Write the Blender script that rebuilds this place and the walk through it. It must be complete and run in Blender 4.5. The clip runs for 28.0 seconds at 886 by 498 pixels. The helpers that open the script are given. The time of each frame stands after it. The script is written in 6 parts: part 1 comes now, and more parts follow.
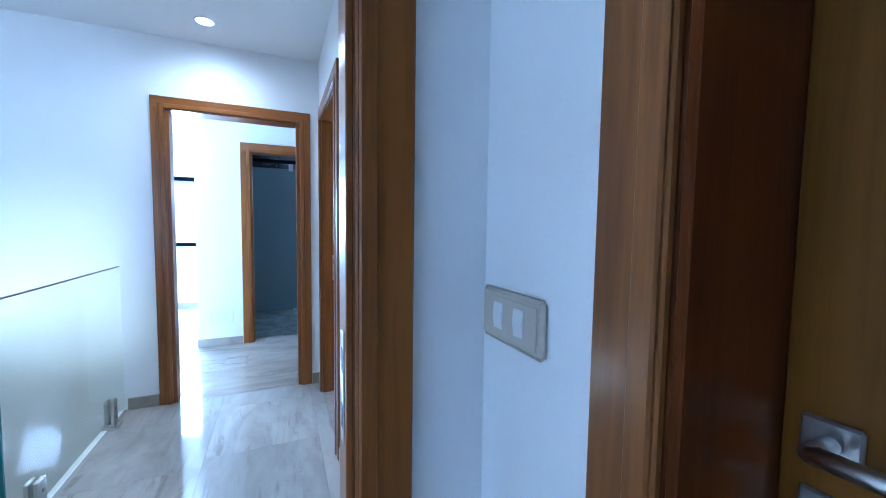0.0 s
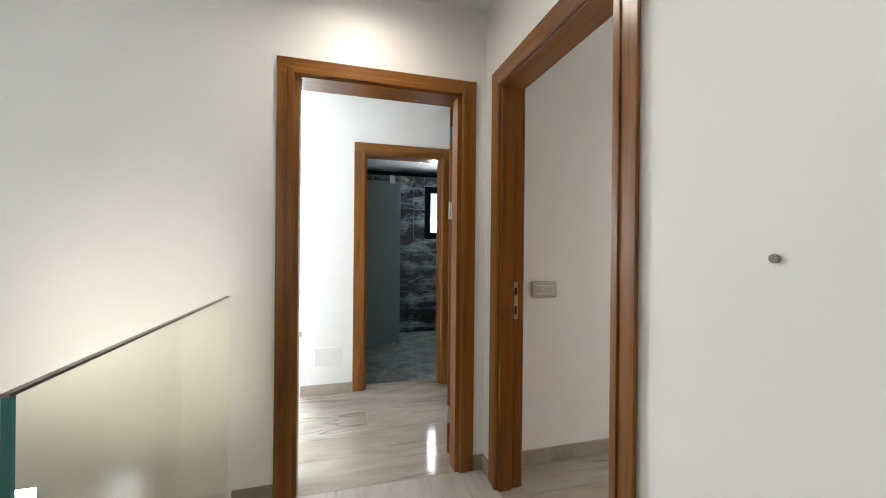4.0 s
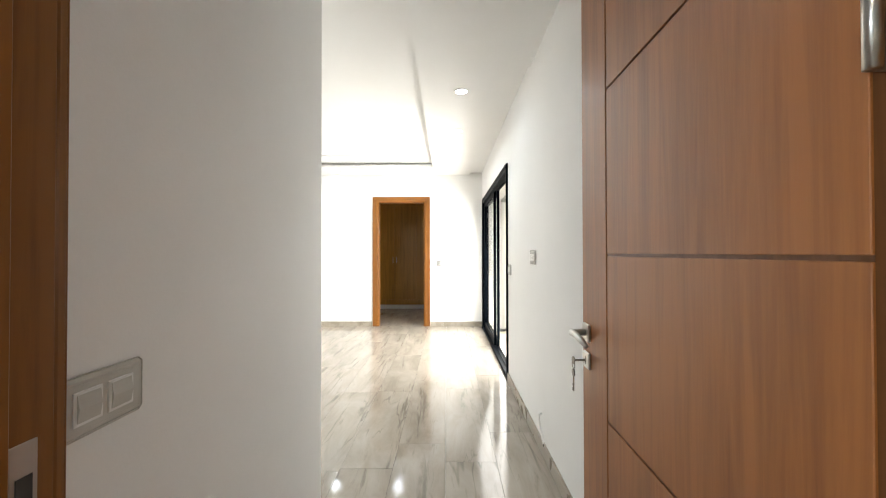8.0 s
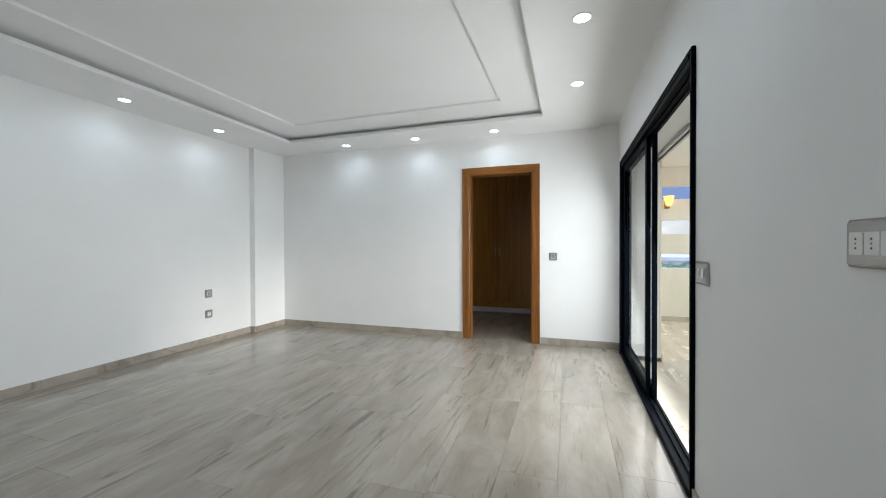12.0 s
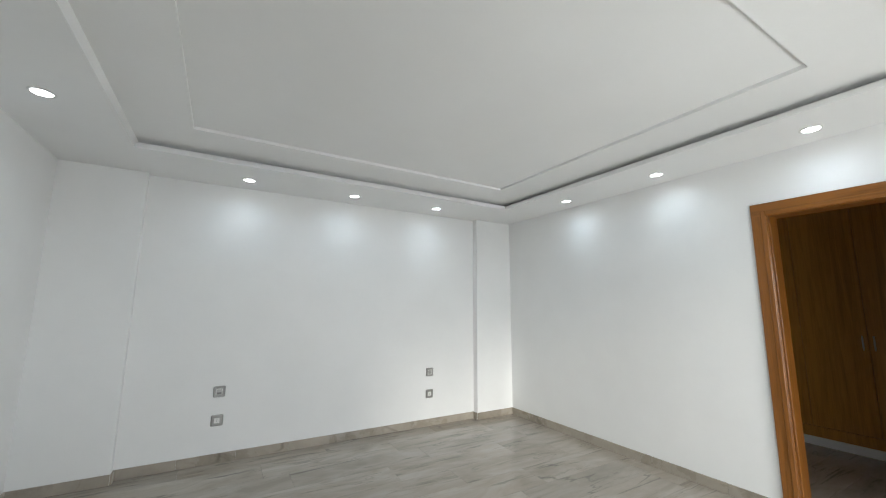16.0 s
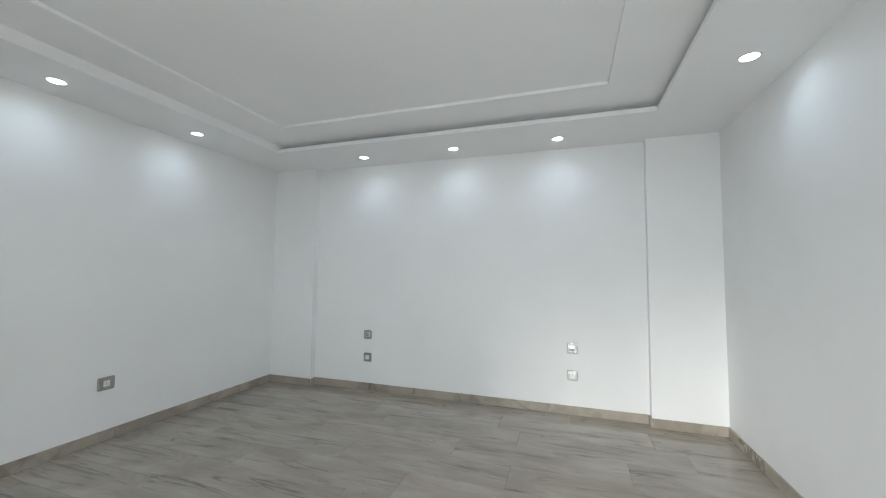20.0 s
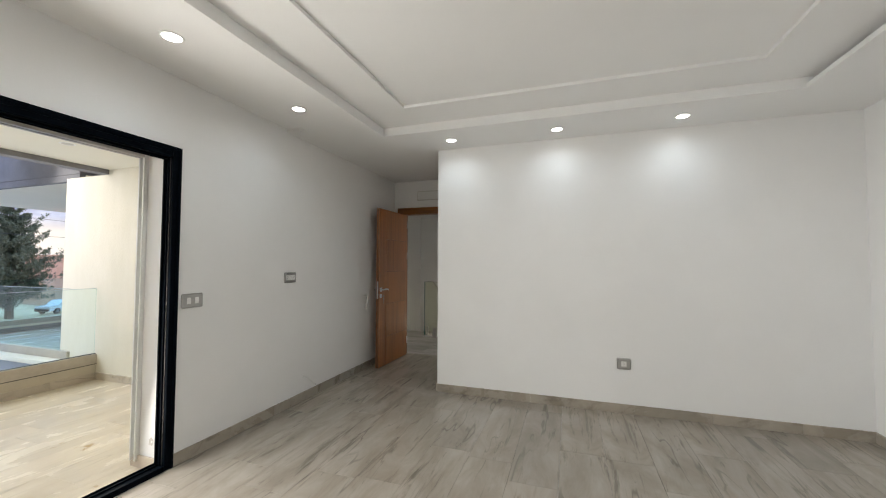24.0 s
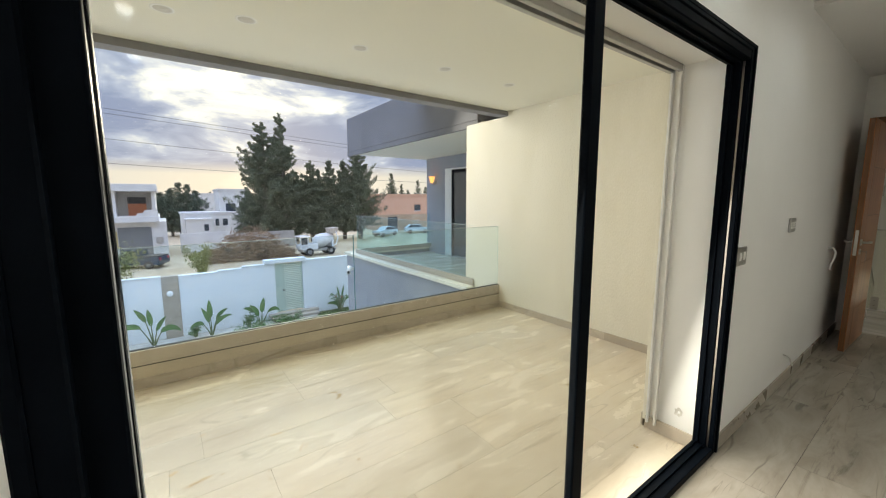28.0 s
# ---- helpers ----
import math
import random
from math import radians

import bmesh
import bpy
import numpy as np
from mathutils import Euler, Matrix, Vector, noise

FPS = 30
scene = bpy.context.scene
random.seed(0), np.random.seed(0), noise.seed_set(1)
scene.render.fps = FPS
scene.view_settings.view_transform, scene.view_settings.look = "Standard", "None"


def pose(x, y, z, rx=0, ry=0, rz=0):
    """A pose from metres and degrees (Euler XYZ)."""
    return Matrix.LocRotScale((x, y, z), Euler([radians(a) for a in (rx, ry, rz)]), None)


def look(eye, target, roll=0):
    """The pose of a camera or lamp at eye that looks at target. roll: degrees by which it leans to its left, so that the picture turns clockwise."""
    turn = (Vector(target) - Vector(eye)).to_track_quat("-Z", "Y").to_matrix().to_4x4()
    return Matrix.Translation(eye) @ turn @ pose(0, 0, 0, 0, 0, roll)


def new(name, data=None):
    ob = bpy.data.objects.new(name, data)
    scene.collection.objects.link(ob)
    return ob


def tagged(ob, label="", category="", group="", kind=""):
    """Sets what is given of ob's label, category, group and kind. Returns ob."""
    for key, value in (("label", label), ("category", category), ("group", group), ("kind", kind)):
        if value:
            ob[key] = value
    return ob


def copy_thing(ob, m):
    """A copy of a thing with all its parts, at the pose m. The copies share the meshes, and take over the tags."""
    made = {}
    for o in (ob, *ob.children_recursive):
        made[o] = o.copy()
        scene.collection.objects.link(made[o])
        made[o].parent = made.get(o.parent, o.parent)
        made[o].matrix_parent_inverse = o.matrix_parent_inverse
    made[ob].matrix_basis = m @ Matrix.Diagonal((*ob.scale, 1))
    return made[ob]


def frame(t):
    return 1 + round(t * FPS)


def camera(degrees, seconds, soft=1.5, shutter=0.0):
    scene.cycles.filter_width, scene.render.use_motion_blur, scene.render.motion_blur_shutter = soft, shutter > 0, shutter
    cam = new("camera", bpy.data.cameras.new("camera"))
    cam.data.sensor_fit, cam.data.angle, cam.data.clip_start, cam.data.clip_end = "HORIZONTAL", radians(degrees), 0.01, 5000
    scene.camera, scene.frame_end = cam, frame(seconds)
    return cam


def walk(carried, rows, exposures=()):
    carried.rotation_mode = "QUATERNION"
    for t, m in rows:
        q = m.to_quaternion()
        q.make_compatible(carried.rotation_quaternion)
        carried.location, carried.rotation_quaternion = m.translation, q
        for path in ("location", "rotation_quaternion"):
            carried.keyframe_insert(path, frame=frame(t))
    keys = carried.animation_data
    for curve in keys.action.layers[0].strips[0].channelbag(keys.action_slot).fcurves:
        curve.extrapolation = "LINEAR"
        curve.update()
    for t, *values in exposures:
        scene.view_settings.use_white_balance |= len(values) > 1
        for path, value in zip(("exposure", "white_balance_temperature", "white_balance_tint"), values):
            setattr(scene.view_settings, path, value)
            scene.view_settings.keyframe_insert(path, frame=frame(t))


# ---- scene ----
cam = camera(99.1, 28.0, 1.1)
PATH = [
    (0, (1.212, -0.805, 1.301), (2.004, 1.027, 1.172), 0.8),
    (0.5, (1.150, -0.795, 1.293), (1.704, 1.122, 1.157), 0.8),
    (1, (1.091, -0.782, 1.265), (1.458, 1.179, 1.129), 0.6),
    (1.5, (1.030, -0.646, 1.274), (1.254, 1.338, 1.134), 0.6),
    (2, (0.991, -0.410, 1.279), (1.155, 1.578, 1.135), 0.7),
    (2.5, (0.923, -0.243, 1.282), (1.098, 1.745, 1.176), 0.6),
    (4.5, (0.620, 0.634, 1.213), (1.460, 2.449, 1.253), 0.3),
    (5, (0.553, 0.870, 1.223), (1.763, 2.462, 1.262), 0.2),
    (5.5, (0.588, 1.108, 1.180), (2.097, 2.421, 1.220), 0.3),
    (6, (0.664, 1.324, 1.183), (2.402, 2.312, 1.223), -0.0),
    (6.5, (0.748, 1.514, 1.192), (2.653, 2.123, 1.224), 0.0),
    (7, (0.834, 1.663, 1.232), (2.826, 1.847, 1.260), 0.0),
    (7.5, (1.016, 1.728, 1.227), (3.016, 1.773, 1.251), -0.1),
    (8, (1.253, 1.774, 1.228), (3.253, 1.795, 1.249), -0.1),
    (8.5, (1.445, 1.802, 1.246), (3.445, 1.822, 1.266), -0.1),
    (9, (1.644, 1.848, 1.265), (3.644, 1.865, 1.288), 0.0),
    (9.5, (1.805, 1.874, 1.282), (3.805, 1.890, 1.304), -0.1),
    (10, (2.065, 1.854, 1.273), (4.064, 1.876, 1.291), -0.1),
    (10.5, (2.307, 1.841, 1.273), (4.304, 1.950, 1.289), -0.1),
    (11, (2.563, 1.828, 1.239), (4.542, 2.113, 1.234), -0.1),
    (11.5, (2.735, 1.795, 1.218), (4.688, 2.225, 1.199), -0.2),
    (12, (2.908, 1.734, 1.197), (4.806, 2.363, 1.176), -0.2),
    (12.5, (3.044, 1.697, 1.205), (4.865, 2.524, 1.183), -0.1),
    (13, (3.249, 1.692, 1.236), (4.980, 2.694, 1.214), -0.0),
    (13.5, (3.377, 1.708, 1.264), (4.992, 2.888, 1.245), 0.1),
    (15.5, (3.953, 1.725, 1.375), (5.073, 3.367, 1.597), 0.4),
    (16, (4.148, 1.782, 1.406), (5.147, 3.490, 1.700), 0.4),
    (16.5, (4.349, 1.810, 1.376), (5.247, 3.569, 1.690), 0.3),
    (17, (4.647, 1.808, 1.372), (5.296, 3.676, 1.670), 0.4),
    (17.5, (4.878, 1.881, 1.375), (5.273, 3.830, 1.588), 0.2),
    (18, (5.123, 1.896, 1.349), (5.272, 3.885, 1.495), 0.4),
    (18.5, (5.435, 1.877, 1.331), (5.396, 3.872, 1.476), 0.4),
    (19, (5.724, 1.927, 1.312), (5.508, 3.912, 1.434), 0.4),
    (19.5, (6.050, 2.019, 1.327), (5.669, 3.979, 1.441), 0.5),
    (20, (6.361, 2.093, 1.324), (5.733, 3.988, 1.445), 0.5),
    (20.5, (6.542, 2.252, 1.315), (5.602, 4.014, 1.425), 0.7),
    (22.5, (6.768, 3.211, 1.385), (4.873, 3.846, 1.467), 0.7),
    (23, (6.750, 3.486, 1.368), (4.782, 3.831, 1.449), 0.5),
    (23.5, (6.672, 3.617, 1.359), (4.683, 3.425, 1.425), 0.4),
    (24, (6.715, 3.663, 1.334), (4.820, 3.026, 1.410), 0.2),
    (24.5, (6.851, 3.578, 1.318), (5.247, 2.386, 1.390), 0.1),
    (25, (6.974, 3.307, 1.294), (5.553, 1.901, 1.253), 0.1),
    (25.5, (7.033, 2.990, 1.268), (5.769, 1.445, 1.146), -0.0),
    (26, (7.083, 2.643, 1.261), (5.897, 1.046, 1.055), -0.2),
    (26.5, (7.156, 2.347, 1.295), (5.993, 0.737, 1.064), -0.2),
    (27, (7.195, 2.140, 1.304), (6.040, 0.530, 1.035), -0.2),
    (27.5, (7.222, 1.908, 1.303), (6.061, 0.302, 1.035), -0.2),
    (28, (7.227, 1.858, 1.376), (6.058, 0.256, 1.113), -0.1),
]
EXPOSURES = [
    (0.0, 2.2, 4200, 6), (0.4, 2.2, 4800, 8), (1.0, 2.15, 6700, 12), (2.5, 1.8, 7000, 12), (4.5, 1.75, 6650, 10), (6.0, 1.66, 6550, 10.5), (7.0, 1.55, 6300, 10), (8.0, 1.48, 6700, 9), (9.0, 1.1, 6500, 10), (10.0, 0.6, 6250, 9), (11.0, 0.3, 6200, 8),
    (13.0, 0.02, 5900, 6.5), (17.0, 0.14, 6200, 7), (20.0, 0.05, 6000, 6.5), (22.5, 0.4, 6050, 7), (23.0, 0.5, 6150, 7), (24.0, 0.33, 6700, 10), (25.0, 0.0, 6900, 13), (26.0, 0.06, 7000, 12), (27.2, 0.06, 7200, 9), (28.0, 0.08, 7300, 5),
]
walk(cam, [(t, look(eye, target, roll)) for t, eye, target, roll in PATH], EXPOSURES)

# ---- world, sun, exposure ----
world = bpy.data.worlds.new("sky")
scene.world = world
world.use_nodes = True
wt = world.node_tree
wt.nodes.clear()
w_out = wt.nodes.new("ShaderNodeOutputWorld")
w_bg = wt.nodes.new("ShaderNodeBackground")
w_sky = wt.nodes.new("ShaderNodeTexSky")
w_sky.sky_type = "NISHITA"
w_sky.sun_disc = False
SUN_EL, SUN_AZ = 11.0, -168.0          # degrees; azimuth clockwise from +y
w_sky.sun_elevation = radians(SUN_EL)
w_sky.sun_rotation = radians(SUN_AZ)
w_sky.air_density, w_sky.dust_density = 1.0, 1.5
w_co = wt.nodes.new("ShaderNodeTexCoord")
w_map = wt.nodes.new("ShaderNodeMapping")
w_map.inputs["Scale"].default_value = (1.5, 1.5, 4.2)
w_map.inputs["Location"].default_value = (0.35, 0.2, 0.1)
w_noise = wt.nodes.new("ShaderNodeTexNoise")
w_noise.inputs["Scale"].default_value = 3.6
w_noise.inputs["Detail"].default_value = 8
w_noise.inputs["Roughness"].default_value = 0.58
w_noise.inputs["Distortion"].default_value = 0.3
# the cloud cover thins out round the hidden sun
w_dot = wt.nodes.new("ShaderNodeVectorMath")
w_dot.operation = "DOT_PRODUCT"
w_dot.inputs[1].default_value = (math.sin(radians(-171)) * math.cos(radians(14)), math.cos(radians(-171)) * math.cos(radians(14)), math.sin(radians(14)))
w_near = wt.nodes.new("ShaderNodeMapRange")
w_near.inputs["From Min"].default_value, w_near.inputs["From Max"].default_value = 0.980, 1.0
w_near.inputs["To Min"].default_value, w_near.inputs["To Max"].default_value = -0.015, 0.17
w_add = wt.nodes.new("ShaderNodeMath")
w_ramp = wt.nodes.new("ShaderNodeValToRGB")
w_ramp.color_ramp.elements[0].position = 0.47
w_ramp.color_ramp.elements[0].color = (1.55, 2.1, 3.8, 1)
w_ramp.color_ramp.elements[1].position = 0.72
w_ramp.color_ramp.elements[1].color = (8.2, 8.2, 8.0, 1)
w_mid = w_ramp.color_ramp.elements.new(0.58)
w_mid.color = (2.9, 3.5, 5.1, 1)
# pale band low over the horizon
w_sep = wt.nodes.new("ShaderNodeSeparateXYZ")
w_low = wt.nodes.new("ShaderNodeMapRange")
w_low.inputs["From Min"].default_value, w_low.inputs["From Max"].default_value = 0.055, 0.085
w_low.inputs["To Min"].default_value, w_low.inputs["To Max"].default_value = 0.62, 0.0
w_band = wt.nodes.new("ShaderNodeMixRGB")
w_band.inputs[2].default_value = (7.2, 6.7, 5.7, 1)
w_mix = wt.nodes.new("ShaderNodeMixRGB")
w_mix.inputs["Fac"].default_value = 0.97
wt.links.new(w_co.outputs["Generated"], w_map.inputs["Vector"])
wt.links.new(w_co.outputs["Generated"], w_dot.inputs[0])
wt.links.new(w_co.outputs["Generated"], w_sep.inputs[0])
wt.links.new(w_map.outputs["Vector"], w_noise.inputs["Vector"])
wt.links.new(w_dot.outputs["Value"], w_near.inputs["Value"])
wt.links.new(w_noise.outputs["Fac"], w_add.inputs[0])
wt.links.new(w_near.outputs["Result"], w_add.inputs[1])
wt.links.new(w_add.outputs[0], w_ramp.inputs["Fac"])
wt.links.new(w_sep.outputs["Z"], w_low.inputs["Value"])
wt.links.new(w_low.outputs["Result"], w_band.inputs["Fac"])
wt.links.new(w_ramp.outputs["Color"], w_band.inputs[1])
wt.links.new(w_sky.outputs["Color"], w_mix.inputs[1])
wt.links.new(w_band.outputs["Color"], w_mix.inputs[2])
# sky overhead, out of view, brightened to add daylight
w_high = wt.nodes.new("ShaderNodeMapRange")
w_high.inputs["From Min"].default_value, w_high.inputs["From Max"].default_value = 0.30, 0.75
w_high.inputs["To Min"].default_value, w_high.inputs["To Max"].default_value = 1.0, 5.2
w_gain = wt.nodes.new("ShaderNodeVectorMath")
w_gain.operation = "SCALE"
wt.links.new(w_sep.outputs["Z"], w_high.inputs["Value"])
wt.links.new(w_mix.outputs["Color"], w_gain.inputs[0])
wt.links.new(w_high.outputs["Result"], w_gain.inputs["Scale"])
wt.links.new(w_gain.outputs["Vector"], w_bg.inputs["Color"])
wt.links.new(w_bg.outputs["Background"], w_out.inputs["Surface"])
w_bg.inputs["Strength"].default_value = 0.15

sun_data = bpy.data.lights.new("sun", "SUN")
sun_data.energy, sun_data.angle, sun_data.color = 1.9, radians(12), (1.0, 0.93, 0.82)
sun = new("sun", sun_data)
sun.matrix_world = look((100 * math.sin(radians(SUN_AZ)) * math.cos(radians(SUN_EL)), 100 * math.cos(radians(SUN_AZ)) * math.cos(radians(SUN_EL)), 100 * math.sin(radians(SUN_EL))), (0, 0, 0))


def window_light(name, eye, target, w, h, watts, color=(0.9, 0.95, 1.0), spread=180):
    d = bpy.data.lights.new(name, "AREA")
    d.shape, d.size, d.size_y, d.energy, d.color = "RECTANGLE", w, h, watts, color
    d.spread = radians(spread)
    ob = new(name, d)
    ob.matrix_world = look(eye, target)
    return ob


window_light("sky_light_balcony", (6.85, -2.75, 2.45), (6.85, 0.6, 0.55), 5.8, 1.9, 112.0, (1.0, 0.97, 0.92))
window_light("window_light_bedroom", (6.15, 1.093, 1.06), (6.15, 3.2, 0.62), 2.3, 1.9, 47.0, (1.0, 0.985, 0.96), 174)
window_light("window_light_second_bedroom", (-0.44, 5.84, 1.43), (-0.44, 3.0, 1.2), 1.0, 0.95, 82.0, (0.80, 0.91, 1.0))
window_light("window_light_bathroom", (2.24, 5.83, 1.8), (2.0, 3.0, 1.0), 0.4, 0.5, 5.0)
# added fill for the stairwell wall, set in an unseen made-up opening
window_light("fill_light_stairs", (-0.93, -0.08, 1.5), (-0.6, 2.4, 0.5), 1.1, 0.9, 0.34, (1.0, 0.90, 0.76))
# added fill for first room and hall, from an assumed opening out of view
window_light("fill_light_start", (-0.2, -3.38, 1.25), (0.2, 0.0, 1.2), 2.7, 1.8, 104.0, (0.86, 0.94, 1.0))


# ---- materials ----
def mat_base(name, color, rough=0.5, metal=0.0, spec=0.5):
    m = bpy.data.materials.new(name)
    m.use_nodes = True
    b = m.node_tree.nodes["Principled BSDF"]
    b.inputs["Base Color"].default_value = (*color, 1)
    b.inputs["Roughness"].default_value = rough
    b.inputs["Metallic"].default_value = metal
    b.inputs["Specular IOR Level"].default_value = spec
    return m, m.node_tree, b


def nd(t, kind, **kw):
    n = t.nodes.new(kind)
    for k, v in kw.items():
        if k in n.inputs:
            n.inputs[k].default_value = v
    return n


def grainy(name, color, color2, rough=0.6, scale=6.0, bump=0.1, metal=0.0, stretch=(1, 1, 1), fine=60.0, spread=(0.35, 0.65), spec=0.5, coords="Object"):
    """Two-scale variation between two colours, with fine relief."""
    m, t, b = mat_base(name, color, rough, metal, spec)
    co = nd(t, "ShaderNodeTexCoord")
    mp = nd(t, "ShaderNodeMapping", Scale=stretch)
    n1 = nd(t, "ShaderNodeTexNoise", Scale=scale, Detail=6.0, Roughness=0.6)
    n2 = nd(t, "ShaderNodeTexNoise", Scale=fine, Detail=3.0)
    add = nd(t, "ShaderNodeMath")
    add.operation = "MULTIPLY_ADD"
    add.inputs[1].default_value = 0.3
    rp = nd(t, "ShaderNodeValToRGB")
    rp.color_ramp.elements[0].position, rp.color_ramp.elements[1].position = spread[0] + 0.15, spread[1] + 0.15
    rp.color_ramp.elements[0].color, rp.color_ramp.elements[1].color = (*color, 1), (*color2, 1)
    bp = nd(t, "ShaderNodeBump", Strength=bump, Distance=0.01)
    t.links.new(co.outputs[coords], mp.inputs["Vector"])
    t.links.new(mp.outputs["Vector"], n1.inputs["Vector"])
    t.links.new(mp.outputs["Vector"], n2.inputs["Vector"])
    t.links.new(n2.outputs["Fac"], add.inputs[0])
    t.links.new(n1.outputs["Fac"], add.inputs[2])
    t.links.new(add.outputs[0], rp.inputs["Fac"])
    t.links.new(rp.outputs["Color"], b.inputs["Base Color"])
    t.links.new(n2.outputs["Fac"], bp.inputs["Height"])
    t.links.new(bp.outputs["Normal"], b.inputs["Normal"])
    return m


def stone_planks(name, base, pale, vein, rough, along="X", stain=None, crack=1.0):
    """Polished stone with soft smears and wispy broken cracks, each piece cut from another spot."""
    m, t, b = mat_base(name, base, rough, spec=0.4)
    L = t.links.new
    co = nd(t, "ShaderNodeTexCoord")
    oi = nd(t, "ShaderNodeObjectInfo")
    off = nd(t, "ShaderNodeVectorMath")
    off.operation = "SCALE"
    off.inputs[0].default_value = (37.0, 23.0, 11.0)
    addv = nd(t, "ShaderNodeVectorMath")
    L(oi.outputs["Random"], off.inputs["Scale"])
    L(co.outputs["Object"], addv.inputs[0])
    L(off.outputs["Vector"], addv.inputs[1])

    def noise(sx, sy, scale, detail, roughness, distortion):
        mp = nd(t, "ShaderNodeMapping", Scale=(sx, sy, 1.0) if along == "X" else (sy, sx, 1.0))
        n = nd(t, "ShaderNodeTexNoise", Scale=scale, Detail=detail, Roughness=roughness, Distortion=distortion)
        L(addv.outputs["Vector"], mp.inputs["Vector"])
        L(mp.outputs["Vector"], n.inputs["Vector"])
        return n

    def span(n, a, b, lo=0.0, hi=1.0):
        r = nd(t, "ShaderNodeMapRange")
        r.interpolation_type = "SMOOTHSTEP"
        for k, v in (("From Min", a), ("From Max", b), ("To Min", lo), ("To Max", hi)):
            r.inputs[k].default_value = v
        L(n.outputs[0], r.inputs["Value"])
        return r

    def times(p, q, k=None):
        n = nd(t, "ShaderNodeMath")
        n.operation = "MULTIPLY"
        L(p.outputs[0], n.inputs[0])
        if q is None:
            n.inputs[1].default_value = k
        else:
            L(q.outputs[0], n.inputs[1])
        return n

    def ridge(n, width):
        """A thin line where the noise passes its middle."""
        d = nd(t, "ShaderNodeMath")
        d.operation = "SUBTRACT"
        d.inputs[1].default_value = 0.5
        L(n.outputs[0], d.inputs[0])
        a = nd(t, "ShaderNodeMath")
        a.operation = "ABSOLUTE"
        L(d.outputs[0], a.inputs[0])
        return span(a, 0.0, width, 1.0, 0.0)

    body = noise(1.1, 3.2, 1.6, 6.0, 0.62, 0.6)
    r0 = nd(t, "ShaderNodeValToRGB")
    r0.color_ramp.elements[0].position, r0.color_ramp.elements[1].position = 0.34, 0.66
    r0.color_ramp.elements[0].color, r0.color_ramp.elements[1].color = (*base, 1), (*pale, 1)
    L(body.outputs[0], r0.inputs["Fac"])
    tint = nd(t, "ShaderNodeMixRGB", Fac=1.0)
    tint.blend_type = "MULTIPLY"
    tr = nd(t, "ShaderNodeValToRGB")
    tr.color_ramp.elements[0].color, tr.color_ramp.elements[1].color = (0.93, 0.935, 0.945, 1), (1.03, 1.02, 1.01, 1)
    L(oi.outputs["Random"], tr.inputs["Fac"])
    L(r0.outputs["Color"], tint.inputs[1])
    L(tr.outputs["Color"], tint.inputs[2])
    # soft smears along the piece, short streaks, wispy cracks that branch and break off
    smear = times(span(noise(0.62, 6.5, 2.0, 7.0, 0.64, 0.6), 0.56, 0.70), None, 0.66)
    streak = times(span(noise(1.5, 17.0, 1.7, 5.0, 0.62, 0.35), 0.60, 0.78), None, 0.42)
    gate = span(noise(0.8, 1.7, 1.9, 2.0, 0.5, 0.0), 0.50, 0.66)
    lines = times(times(ridge(noise(0.55, 3.0, 1.5, 3.0, 0.5, 0.3), 0.015), gate), None, 0.5 * crack)
    gate2 = span(noise(1.1, 2.2, 2.6, 2.0, 0.5, 0.0), 0.54, 0.68)
    hair = times(times(ridge(noise(0.8, 5.5, 1.8, 3.0, 0.5, 0.3), 0.012), gate2), None, 0.42 * crack)
    last = tint
    for fac, k in ((smear, 1.0), (streak, 0.95), (hair, 0.85), (lines, 0.75)):
        mx = nd(t, "ShaderNodeMixRGB")
        mx.inputs[2].default_value = (vein[0] * k, vein[1] * k, vein[2] * k, 1)
        L(fac.outputs[0], mx.inputs["Fac"])
        L(last.outputs["Color"], mx.inputs[1])
        last = mx
    if stain:
        # rusty smears with a shape of their own
        rs = span(noise(1.0, 1.0, 3.5, 5.0, 0.65, 1.0), 0.66, 0.74)
        mx = nd(t, "ShaderNodeMixRGB")
        mx.inputs[2].default_value = (*stain, 1)
        L(rs.outputs[0], mx.inputs["Fac"])
        L(last.outputs["Color"], mx.inputs[1])
        last = mx
    L(last.outputs["Color"], b.inputs["Base Color"])
    rr = span(body, 0.3, 0.7, rough * 0.75, rough * 1.35)
    L(rr.outputs["Result"], b.inputs["Roughness"])
    return m


